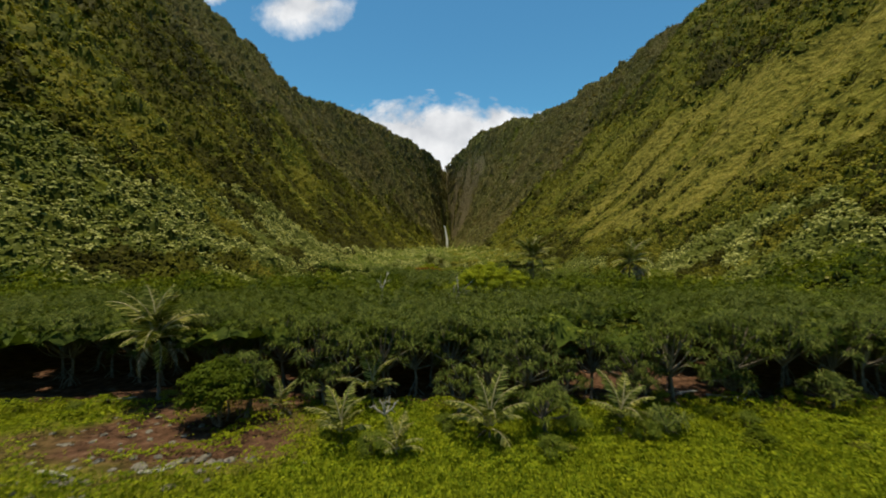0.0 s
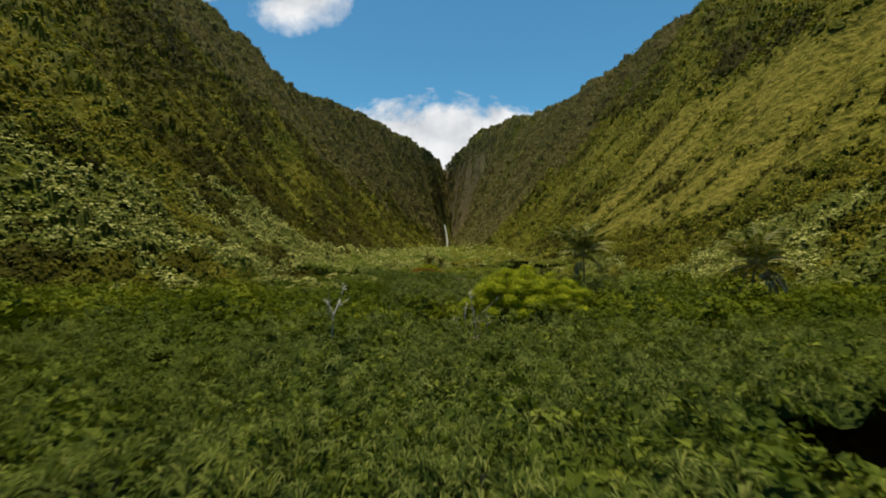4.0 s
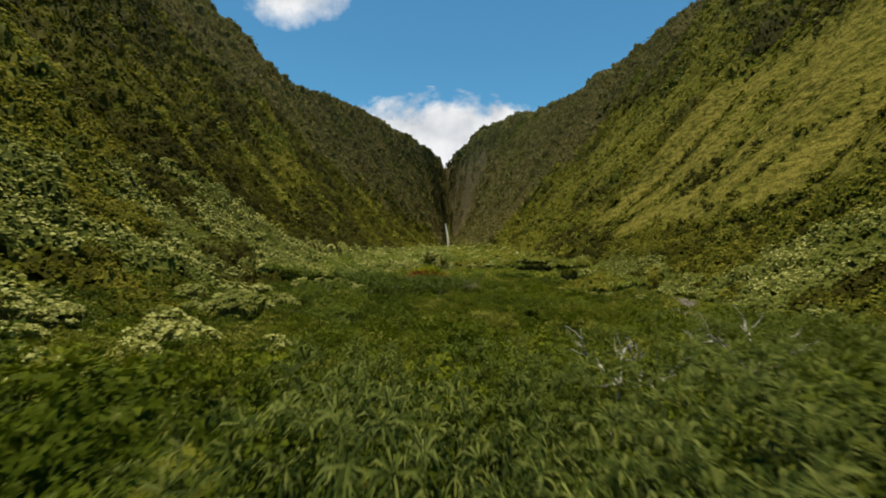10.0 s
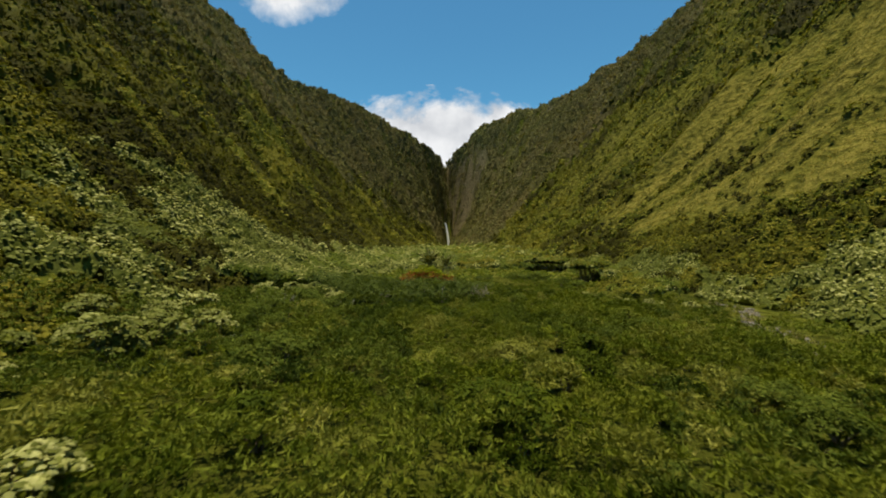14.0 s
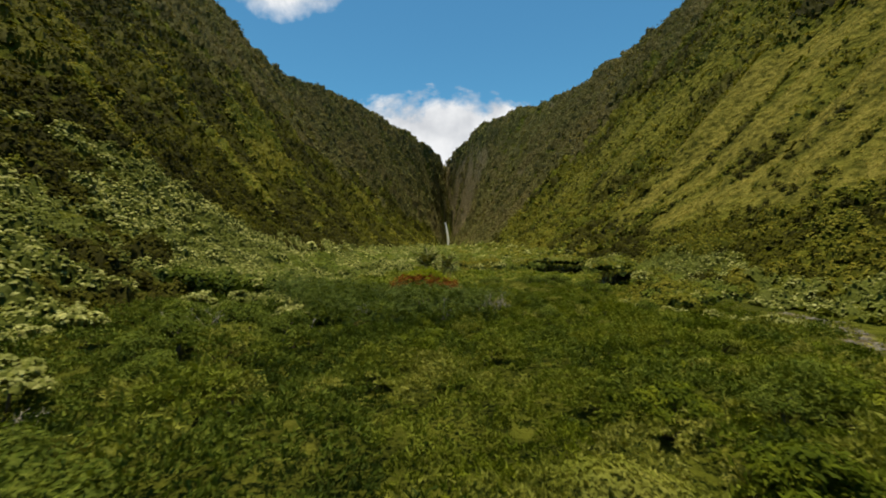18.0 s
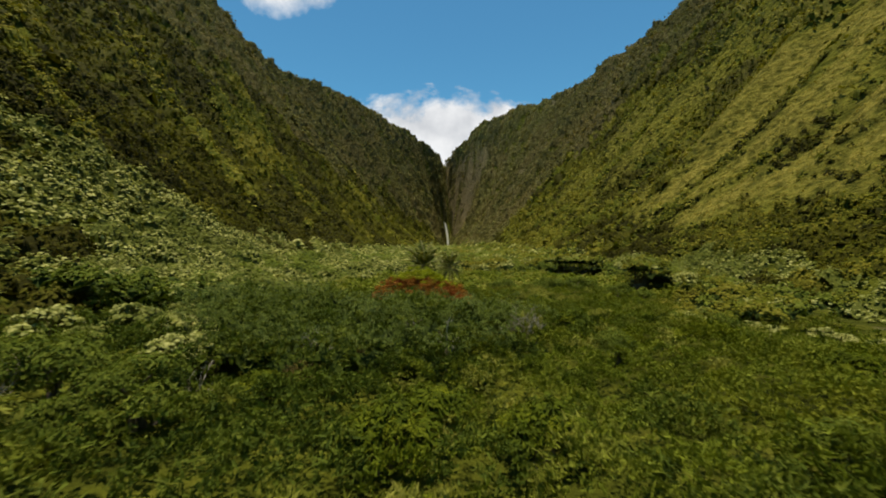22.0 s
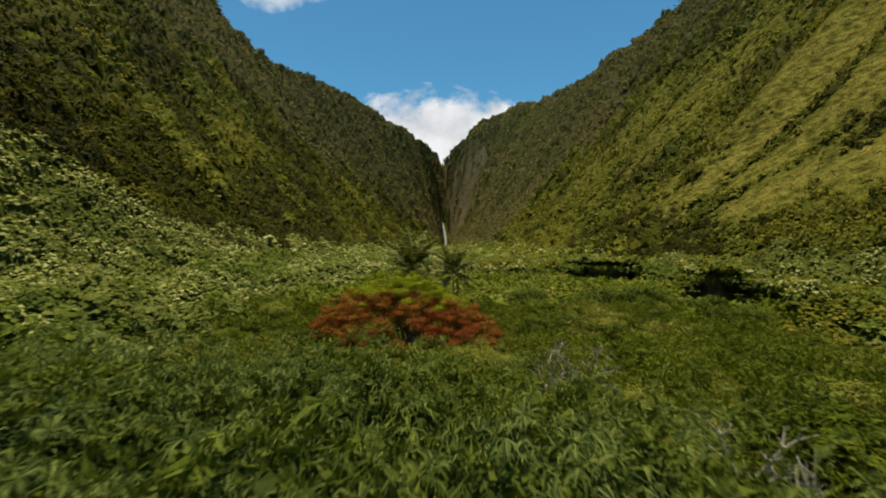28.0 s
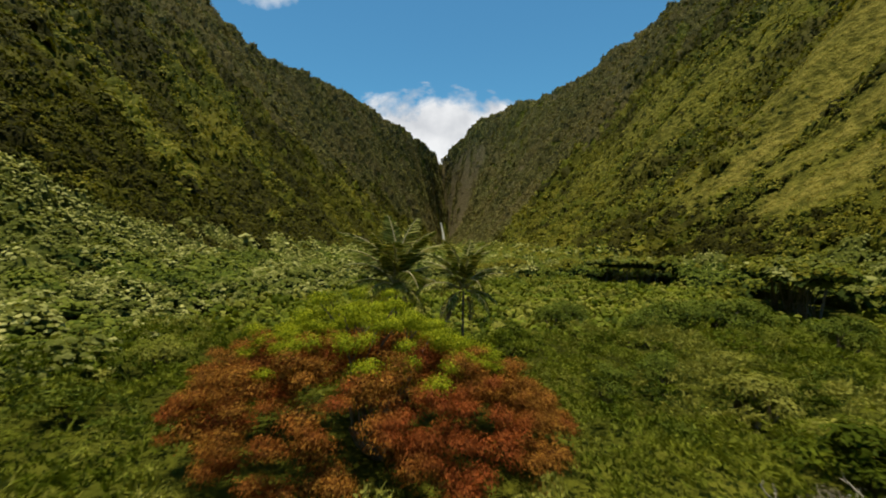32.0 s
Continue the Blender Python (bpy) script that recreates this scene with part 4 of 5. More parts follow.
def ground_cover():
    rng = np.random.default_rng(19)
    parts = []
    for n, x0, x1, y0, y1, s0, s1 in ((90000, -36, 36, 15.5, 32.5, 0.05, 0.12), (9000, -70, 70, 2, 17, 0.1, 0.2)):
        x, y = spots(n, x0, x1, y0, y1, rng)
        keep = rng.random(n) > bare_soil(x, y) * np.where(fbm(x / 1.6, y / 1.6, 97) > 0.56, 0.3, 0.97)
        x, y = x[keep], y[keep]
        lump = 1.7 * np.maximum(0, fbm(x / 3.0, y / 3.0, 88) - 0.38) * smooth(18, 23, y) + 0.45 * canopy(x, y, 1.3, 5)[0] * smooth(17, 22, y)
        P = on_ground(x, y) + np.stack([0 * x, 0 * x, lump + rng.random(len(x)) * 0.12], -1)
        nrm = unit(rng.normal(size=P.shape) * 0.5 + np.array([0, 0, 1.0]))
        a = across(nrm, rng)
        s = rng.uniform(s0, s1, (len(P), 1))
        parts.append(blades(P, a * s, np.cross(nrm, a) * s * 0.6))
    stuff("ground_cover", parts, LAWN_LEAF, "yellow-green low ground cover on the shore", "grass")
    # grass blades standing up
    x, y = spots(26000, -36, 36, 16, 32, rng)
    keep = rng.random(len(x)) > bare_soil(x, y)
    x, y = x[keep], y[keep]
    P = on_ground(x, y, 0.3)
    a = unit(rng.normal(size=P.shape) * 0.35 + np.array([0, 0, 1.0])) * rng.uniform(0.15, 0.4, (len(P), 1))
    stuff("tall_grass", [blades(P, a, across(a, rng) * 0.025)], LAWN_LEAF, "yellow-green blades of grass on the shore", "grass")


slope_woods()
floor_woods()
field()
thickets()
ground_cover()


# ---- things: helpers ----
def part(name, mesh, parent, label="", m=None):
    ob = new(name, mesh)
    ob.parent = parent
    if m is not None:
        ob.matrix_basis = m
    return tagged(ob, label)


def base(name, x, y, turn=0.0, sink=0.0):
    ob = new(name)
    ob.matrix_basis = pose(x, y, float(height(x, y)) - sink, 0, 0, turn)
    return ob


def tube(points, radii, sides=6):
    """A tapering stem along points."""
    p = np.array(points, float)
    d = unit(np.gradient(p, axis=0))
    ref = np.where(np.abs(d[:, 2:3]) > 0.9, np.array([[1.0, 0, 0]]), np.array([[0, 0, 1.0]]))
    e1 = unit(np.cross(d, ref))
    e2 = np.cross(d, e1)
    a = np.arange(sides) / sides * 2 * np.pi
    r = np.array(radii, float)[:, None, None]
    v = p[:, None] + r * (np.cos(a)[None, :, None] * e1[:, None] + np.sin(a)[None, :, None] * e2[:, None])
    i = np.arange(len(p) * sides).reshape(len(p), sides)
    j = np.roll(i, -1, 1)
    q = np.stack([i[:-1], j[:-1], j[1:], i[1:]], -1).reshape(-1, 4)
    return v.reshape(-1, 3), np.concatenate([q[:, :3], q[:, [0, 2, 3]]])


def smooth_mesh(name, v, f, mat, tone=None):
    me = quick_mesh(name, v, f, mat)
    me.polygons.foreach_set("use_smooth", np.ones(len(me.polygons), bool))
    if tone is not None:
        me.attributes.new("tone", "FLOAT", "POINT").data.foreach_set("value", np.full(len(me.vertices), tone, np.float32))
    return me


def curve_points(a, b, bow, rng, n=6):
    a, b = np.array(a, float), np.array(b, float)
    t = np.linspace(0, 1, n)[:, None]
    side = rng.normal(size=3) * bow * np.linalg.norm(b - a)
    return a + (b - a) * t + side * np.sin(t * np.pi) + rng.normal(size=(n, 3)) * bow * 0.12


# ---- coconut palms ----
def frond_mesh(name, length, rise, fall_to, seed, mat, pairs=64):
    """One frond: an arching midrib with narrow leaflets hanging off both sides."""
    rng = np.random.default_rng(seed)
    n = 12
    ang = np.radians(np.linspace(rise, fall_to, n))
    step = length / (n - 1)
    p = np.cumsum(np.stack([np.cos(ang), 0 * ang, np.sin(ang)], -1) * step, 0)
    t = np.repeat(np.linspace(0.16, 0.99, pairs), 2)
    at = np.stack([np.interp(t, np.linspace(0, 1, n), p[:, k]) for k in range(3)], -1)
    d = np.stack([np.interp(t, np.linspace(0, 1, n), np.gradient(p[:, k])) for k in range(3)], -1)
    d = unit(d)
    s = np.tile([-1.0, 1.0], pairs)
    ln = length * 0.23 * np.sin(np.pi * (0.18 + 0.75 * t)) * rng.uniform(0.8, 1.15, len(t))
    way = unit(d * 0.55 + s[:, None] * np.array([0, 1.0, 0]) + np.array([0, 0, -0.45]) * rng.uniform(0.5, 1.3, (len(t), 1)) + rng.normal(size=(len(t), 3)) * 0.08)
    w = unit(np.cross(way, np.array([0, 0, 1.0])) + rng.normal(size=way.shape) * 0.3) * (0.026 * length)
    a, c = at, at + way * ln[:, None] + np.array([0, 0, -0.10]) * ln[:, None]
    b = at + way * ln[:, None] * 0.45
    v2 = np.stack([a, b - w * 0.5, c, b + w * 0.5], 1).reshape(-1, 3)
    k = (np.arange(len(t)) * 4)[:, None]
    f2 = np.concatenate([k + [0, 1, 2], k + [0, 2, 3]])
    rib = smooth_mesh("midrib", *tube(p, np.linspace(0.020, 0.004, n) * length, 4), MIDRIB)
    return quick_mesh(name, v2, f2, mat), rib


FRONDS = [frond_mesh("frond", 1.0, r, e, k, FROND_LEAF) for k, (r, e) in enumerate(((20, -55), (30, -35), (12, -75), (35, -20)))]
OLD_FRONDS = [frond_mesh("withered_frond", 1.0, r, e, 20 + k, DEAD_FROND) for k, (r, e) in enumerate(((-5, -85), (5, -70)))]


def palm(x, y, tall, frond, count, lean, seed, label, withered=3, upright=0.0):
    rng = np.random.default_rng(seed)
    ob = base("coconut_palm", x, y, sink=0.1)
    n = 9
    t = np.linspace(0, 1, n)
    az = rng.uniform(0, 6.28)
    bend = lean * tall * t ** 1.7
    p = np.stack([np.cos(az) * bend, np.sin(az) * bend, tall * t], -1)
    r = 0.13 + 0.10 * np.exp(-t * 9) - 0.04 * t + 0.012 * np.sin(np.arange(n) * 2.1)
    part("trunk", smooth_mesh("trunk", *tube(p, r * min(1.0, 0.55 + tall * 0.08), 8), BARK), ob, "ringed grey palm trunk")
    top = p[-1]
    for k in range(count):
        q = (k + 0.5) / count
        elev = 78 - (96 - upright) * q + rng.uniform(-8, 8)
        m = pose(*top, 0, 0, k * 137.5 + rng.uniform(-12, 12)) @ pose(0, 0, 0, rng.uniform(-14, 14), -elev, 0)
        size = frond * (0.72 + 0.35 * math.sin(math.pi * min(1, 0.25 + q))) * rng.uniform(0.9, 1.1)
        leaf, rib = FRONDS[k % 4]
        part("midrib", rib, part("frond", leaf, ob, "", m @ Matrix.Scale(size, 4)), "pale midrib")
    for k in range(withered):
        m = pose(*top, 0, 0, rng.uniform(0, 360)) @ pose(0, 0, 0, rng.uniform(-10, 10), rng.uniform(5, 35), 0)
        part("withered_frond", OLD_FRONDS[k % 2][0], ob, "withered brown hanging frond", m @ Matrix.Scale(frond * rng.uniform(0.6, 0.85), 4))
    return tagged(ob, label, "palm", "coconut palms")


palm(-22.0, 33.0, 4.8, 4.2, 20, 0.04, 1, "coconut palm with sweeping pale fronds before the grove", 6)
palm(2.8, 25.5, 0.9, 3.2, 11, 0.1, 2, "young coconut palm with wide arching fronds in ground cover", 2, 22)
palm(11.3, 27.3, 0.8, 2.9, 9, 0.1, 3, "young coconut palm with upright fronds beside a blue-green bush", 2, 30)
palm(-6.2, 25.8, 0.6, 2.6, 10, 0.1, 4, "young coconut palm with ragged yellowish fronds", 2, 30)
palm(-2.6, 24.0, 0.3, 2.1, 9, 0.1, 5, "small yellow-green coconut palm in ground cover", 1, 30)
palm(-5.1, 31.3, 1.4, 2.7, 9, 0.1, 6, "young coconut palm with stiff upright fronds", 2, 34)
palm(-11.5, 30.3, 0.7, 1.8, 8, 0.1, 7, "small coconut palm with drooping grey fronds", 3, 20)
palm(15.4, 72.4, 11.4, 4.2, 20, 0.02, 8, "tall coconut palm rising out of the thicket", 2, 16)
palm(28.0, 65.0, 10.4, 4.2, 20, 0.05, 9, "tall coconut palm with a wide crown above the thicket", 5)
palm(-1.3, 235.0, 8.0, 4.3, 22, 0.02, 10, "slender coconut palm with a thin dark trunk", 3)
palm(-7.2, 239.0, 7.9, 6.2, 24, 0.02, 11, "coconut palm with long spreading fronds behind the red shrub", 2, 10)


# ---- screw pines ----
def tuft_mesh(seed, straps, L, W):
    rng = np.random.default_rng(seed)
    v, f = rosettes(np.zeros((1, 3)), np.array([[0, 0, 1.0]]), straps, L, W, rng, droop=0.42)
    return quick_mesh("leaf_tuft", v, f, HALA_LEAF)


TUFTS = [tuft_mesh(40 + k, 54, 0.85, 0.026) for k in range(4)]


def screw_pine(x, y, tall, spread, tufts, seed, label, roots=5):
    rng = np.random.default_rng(seed)
    ob = base("screw_pine", x, y, sink=0.05)
    fork = np.array([rng.normal() * 0.3, rng.normal() * 0.3, tall * 0.45])
    part("trunk", smooth_mesh("trunk", *tube(curve_points((0, 0, 0), fork, 0.06, rng), np.linspace(0.14, 0.10, 6)), BARK), ob)
    for k in range(roots):
        a = k * 6.283 / roots + rng.uniform(-0.4, 0.4)
        foot = np.array([math.cos(a), math.sin(a), 0]) * rng.uniform(0.4, 0.9)
        start = fork * rng.uniform(0.2, 0.55)
        part("prop_root", smooth_mesh("prop_root", *tube(curve_points(start, foot, 0.05, rng, 4), [0.035, 0.04, 0.04, 0.05], 4), BARK), ob)
    for k in range(tufts):
        a = k * 2.4 + rng.uniform(-0.4, 0.4)
        q = math.sqrt((k + 0.5) / tufts)
        tip = np.array([math.cos(a) * spread * q, math.sin(a) * spread * q, tall * (1.0 - 0.42 * q * q) + rng.uniform(-0.25, 0.25)])
        part("branch", smooth_mesh("branch", *tube(curve_points(fork * rng.uniform(0.8, 1.0), tip, 0.08, rng, 4), [0.08, 0.06, 0.05, 0.05], 4), BARK), ob)
        m = pose(*tip, rng.uniform(-25, 25), rng.uniform(-25, 25), rng.uniform(0, 360))
        part("leaf_tuft", TUFTS[k % 4], ob, "", m @ Matrix.Scale(rng.uniform(0.85, 1.2), 4))
    return tagged(ob, label, "tree", "screw pines")


rng = np.random.default_rng(77)
screw_pine(5.7, 31.0, 5.0, 2.3, 22, 201, "rounded screw pine on thin stilted stems at the grove's edge")
screw_pine(1.0, 29.6, 3.7, 1.5, 14, 202, "small screw pine with a round grey-green head")
screw_pine(6.4, 26.8, 2.9, 1.7, 16, 203, "low screw pine with bare stems beside a young palm")
screw_pine(27.5, 30.3, 2.8, 1.5, 16, 204, "lone round screw pine in ground cover")
screw_pine(14.1, 26.7, 1.4, 1.2, 10, 205, "low blue-green screw pine bush", 3)
screw_pine(-13.8, 29.9, 4.5, 2.0, 18, 206, "dense screw pine beside bare soil")
screw_pine(14.8, 31.8, 3.3, 2.0, 18, 207, "low dense screw pine before the grove", 4)
screw_pine(9.1, 31.8, 2.8, 1.6, 15, 208, "low screw pine before the grove", 4)
screw_pine(-8.8, 32.0, 3.1, 1.8, 16, 209, "low screw pine with hanging leaves before the grove", 4)
screw_pine(21.5, 32.3, 2.9, 1.8, 16, 214, "low screw pine leaning out of the grove", 4)
EDGE = screw_pine(-49.9, 34.8, 5.3, 2.2, 16, 210, "screw pine of the grove's edge on prop roots")
FOREST = [EDGE, screw_pine(-46.4, 36.1, 5.8, 2.3, 18, 211, "screw pine of the grove's edge on prop roots"),
          screw_pine(-43.4, 34.4, 4.6, 2.1, 15, 212, "screw pine of the grove's edge on prop roots"),
          screw_pine(-40.4, 36.5, 5.5, 2.3, 17, 213, "screw pine of the grove's edge on prop roots")]
for k, x in enumerate(np.arange(-34.8, 38, 2.7)):
    y = 33.0 + rng.uniform(-1.2, 2.0) + (1.7 if x < -17 else 0)
    if x < -12:
        y += 3.1
    for back in (0.0, 2.4):
        a, b = x + rng.uniform(-0.8, 0.8) + back * 0.6, y + back
        if clearing(a, b) or (back and 9 < a < 24):
            continue
        m = pose(a, b, float(height(a, b)) - 0.05, 0, 0, rng.uniform(0, 360)) @ Matrix.Scale(rng.uniform(0.9, 1.2), 4)
        copy_thing(FOREST[(k + int(back)) % 4], m)


# ---- leafy bushes and trees ----
def lobe(name, mat, seed, n=260, leaf=0.17, squash=0.8, up=0.5, rough=0.25, low=-0.35, spread=0.42):
    """A clump of leaves of radius one."""
    r = np.random.default_rng(seed)
    v, f = crown_leaves(np.zeros((1, 3)), np.ones(1), n, leaf, r, squash=squash, up=up, rough=rough, low=low, lumps=9, spread=spread)
    v = v.reshape(-1, 4, 3)[:, [0, 1, 2]].reshape(-1, 3)
    me = quick_mesh(name, v, np.arange(len(v)).reshape(-1, 3), mat)
    me.attributes.new("tone", "FLOAT", "POINT").data.foreach_set("value", np.full(len(v), r.uniform(0.35, 0.9), np.float32))
    return me


def lobed_plant(name, x, y, lobes, meshes, stems, seed, label, category, group="", stem_mat=None, leaf_name="foliage"):
    """A bush or tree: stems from the ground to each clump of leaves. lobes: rows of x, y, z, radius, sort."""
    r = np.random.default_rng(seed)
    ob = base(name, x, y, sink=0.1)
    for k, (a, b, c, rad, sort) in enumerate(lobes):
        if k < stems:
            pts = curve_points((r.normal() * 0.15, r.normal() * 0.15, 0), (a, b, c), 0.10, r, 6)
            part("limb", smooth_mesh("limb", *tube(pts, np.linspace(0.11, 0.03, 6), 5), stem_mat or BARK), ob)
        choice = meshes[sort]
        m = pose(a, b, c, r.uniform(-12, 12), r.uniform(-12, 12), r.uniform(0, 360)) @ Matrix.Scale(rad, 4)
        part(leaf_name, choice[k % len(choice)], ob, "", m)
    return tagged(ob, label, category, group)


def dome(rx, ry, h, n, r0, r1, r, low=0.15):
    """Clumps laid over a dome."""
    rows = []
    for k in range(n):
        q = (k + 0.5) / n
        a = k * 2.39996 + r.uniform(-0.25, 0.25)
        d = math.sqrt(q) * 0.97
        rows.append((rx * d * math.cos(a), ry * d * math.sin(a), h * (low + (1 - low) * math.sqrt(max(0, 1 - d * d))) * r.uniform(0.88, 1.06), r.uniform(r0, r1), 0))
    return rows


def pad_lobe(name, mat, seed, n, size):
    """A crown of radius one made of flat leaf tufts in tiers."""
    r = np.random.default_rng(seed)
    d = unit(r.normal(size=(n, 3)))
    d[:, 2] = np.abs(d[:, 2])
    P = d * np.array([1.0, 1.0, 0.62]) * r.uniform(0.82, 1.05, (n, 1))
    v, f = pads(P, d * 0.5 + np.array([0, 0, 0.8]), size * r.uniform(0.6, 1.3, n), r, 0.3)
    return smooth_mesh(name, v, f, mat, r.uniform(0.55, 0.95))


PALE = [pad_lobe("crown", KUKUI, 300 + k, 46, 0.26) for k in range(4)]
GREEN = [lobe("crown", BROAD_LEAF, 310 + k, 360, 0.17) for k in range(4)]
SMALL = [lobe("foliage", SHADE_LEAF, 320 + k, 360, 0.13) for k in range(4)]
LIME = [lobe("foliage", LIME_LEAF, 330 + k, 700, 0.105, up=0.3) for k in range(3)]
RED = [lobe("foliage", RED_LEAF, 340 + k, 900, 0.090, up=0.1, rough=0.45, spread=0.45) for k in range(4)]
CREST = [lobe("foliage", LIME_LEAF, 335 + k, 700, 0.09, up=0.1, rough=0.45, spread=0.45) for k in range(2)]
DRY = [lobe("foliage", BROWN_LEAF, 360 + k, 360, 0.13, rough=0.45) for k in range(2)]
TWIGS = [lobe("dry_foliage", TWIG_LEAF, 365 + k, 420, 0.11, up=0.0, rough=0.6, spread=0.5) for k in range(2)]
OLIVE = [lobe("foliage", OLIVE_LEAF, 350 + k, 360, 0.13) for k in range(3)]

rows = [(a, b, c, d, e) for a, b, c, d, e in dome(5.7, 4.2, 9.6, 64, 0.6, 1.05, rng, 0.64)]
rows += [(a, b, c - 0.6, d, e) for a, b, c, d, e in dome(5.2, 3.8, 8.8, 22, 0.8, 1.2, rng, 0.66)]
lobed_plant("tree", 6.8, 63.2, rows, [LIME], 10, 401, "lime-green spreading tree over dark stems", "tree")
lobed_plant("bush", -14.8, 28.4, dome(2.0, 1.8, 4.0, 26, 0.8, 1.2, rng, 0.12), [GREEN], 7, 402, "green leafy bush beside bare soil", "shrub")

# the red shrub: rust-red young leaves, a lime patch over its crest
rows = []
holes = ((-5.2, -2.4), (-1.0, -5.0), (2.8, -3.2))
for layer in (dome(10.4, 7.6, 8.3, 300, 0.5, 0.85, rng, 0.05), dome(9.6, 6.9, 6.3, 100, 0.9, 1.3, rng, 0.02)):
    for a, b, c, d, e in layer:
        if min(math.hypot(a - p, b - q) for p, q in holes) < 0.8:
            continue
        crest = c / 8.3 - 0.02 * abs(a + 1.0) + 0.02 * b
        lime = crest > 0.54 + 0.30 * rng.random() and d < 0.86 and -8 < a < 7
        c *= (1 - 0.04 * max(0, a)) * rng.uniform(0.88, 1.04)
        rows.append((a, b, c - 0.1 - 0.10 * max(0, -b - 2), d, 1 if lime else 0))
lobed_plant("red_shrub", -6.3, 222.0, rows, [RED, CREST], 26, 403, "wide rust-red shrub with a lime-green crest", "shrub", stem_mat=BARK)

lobed_plant("bush", 6.9, 202.0, dome(1.2, 1.0, 1.7, 12, 0.5, 0.8, rng, 0.2), [LIME], 4, 405, "lime-green rounded bush beside dry twigs", "shrub")

pale_kinds = []
for k in range(4):
    rr = 1.9 + 0.25 * k
    pale_kinds.append(lobed_plant("pale_tree", -24.0 - 3 * k, 92.0 + 7 * k, dome(rr, rr, 3.6 + 0.4 * k, 11, 0.8, 1.25, rng, 0.45), [PALE], 5, 410 + k,
                                  "small spreading tree with pale silvery leaves", "tree", "pale trees"))
CLUSTERS = ((-28, 110, 2.5, 4), (-40, 138, 6, 9), (-36, 184, 5, 9), (-36, 96, 3, 4), (-50, 158, 6, 7), (-46, 120, 6, 5), (-27, 176, 3, 3), (-58, 110, 7, 4))
seats = [(cx + rng.normal() * w, cy + rng.normal() * w) for cx, cy, w, n in CLUSTERS for k in range(n)]
for k in range(60):
    if k <= 44:
        x, y = seats[k]
    else:
        y = 190 + 1.7 * (k - 45)
        x = 60 - 0.85 * (y - 190) + rng.uniform(-1.5, 1.5)
    s = rng.uniform(0.7, 1.15) if k <= 44 else rng.uniform(0.5, 0.8)
    copy_thing(pale_kinds[k % 4], pose(x, y, float(height(x, y)) - 0.2, 0, 0, rng.uniform(0, 360)) @ Matrix.Scale(s, 4))

bush_kinds = []
for k in range(6):
    mats = [[SMALL], [GREEN], [OLIVE]][k % 3]
    bush_kinds.append(lobed_plant("bush", 8.0 + 4 * k, 108.0 + 9 * k, dome(1.1, 1.0, 1.5, 7, 0.55, 0.85, rng, 0.3), mats, 4, 420 + k,
                                  ("dark green rounded bush in the scrub", "bright green leafy bush in the scrub", "straw-olive bush in the scrub")[k % 3], "shrub", "bushes in the scrub"))
for k in range(125):
    y = rng.uniform(98, 250)
    x = rng.uniform(-26, 44)
    if -18 < x < 6 and 199 < y < 232:
        continue
    m = pose(x, y, float(height(x, y)) - 0.1, 0, 0, rng.uniform(0, 360)) @ Matrix.Scale(rng.uniform(0.9, 1.9), 4)
    copy_thing(bush_kinds[k % 6], m)
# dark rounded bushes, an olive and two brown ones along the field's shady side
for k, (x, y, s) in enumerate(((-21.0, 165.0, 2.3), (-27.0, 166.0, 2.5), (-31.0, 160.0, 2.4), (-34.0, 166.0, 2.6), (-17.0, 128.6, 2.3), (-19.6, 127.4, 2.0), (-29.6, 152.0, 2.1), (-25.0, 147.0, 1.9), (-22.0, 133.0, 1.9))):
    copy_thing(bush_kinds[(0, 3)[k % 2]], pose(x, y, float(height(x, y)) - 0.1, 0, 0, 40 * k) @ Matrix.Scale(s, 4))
for x, y, s, kind in ((-24.0, 157.0, 2.4, 2), (-21.0, 155.0, 2.0, 5), (2.5, 113.6, 2.0, 1), (0.6, 115.0, 1.6, 4), (12.0, 131.0, 1.9, 4), (19.0, 141.0, 1.8, 0), (25.0, 147.0, 1.9, 3)):
    copy_thing(bush_kinds[kind], pose(x, y, float(height(x, y)) - 0.1, 0, 0, 70 * kind) @ Matrix.Scale(s, 4))
for x, y in ((-13.4, 172.6), (-10.4, 176.4)):
    lobed_plant("dry_bush", x, y, dome(1.6, 1.4, 2.2, 12, 0.5, 0.9, rng, 0.3), [DRY], 4, 430, "brown withering bush at the thicket's foot", "shrub")
# large dark bushes in the open ground before the woods
for k, (x, y, s) in enumerate(((22.0, 250.5, 2.3), (25.6, 252.0, 2.7), (29.0, 253.6, 2.5), (32.6, 252.4, 2.9), (36.4, 254.0, 2.6), (12.0, 258.0, 2.1), (42.0, 247.0, 2.4), (16.0, 262.0, 2.2), (46.0, 243.0, 2.1))):
    copy_thing(bush_kinds[(0, 3)[k % 2]], pose(x, y, float(height(x, y)) - 0.1, 0, 0, 50 * k) @ Matrix.Scale(s, 4))
# low bushes between the shore and the grove
for k in range(46):
    x, y = rng.uniform(-33, 35), rng.uniform(23.5, 33)
    if bare_soil(np.array([x]), np.array([y]))[0] > 0.2:
        continue
    copy_thing(bush_kinds[k % 6], pose(x, y, float(height(x, y)) - 0.1, 0, 0, rng.uniform(0, 360)) @ Matrix.Scale(rng.uniform(0.35, 0.8), 4))
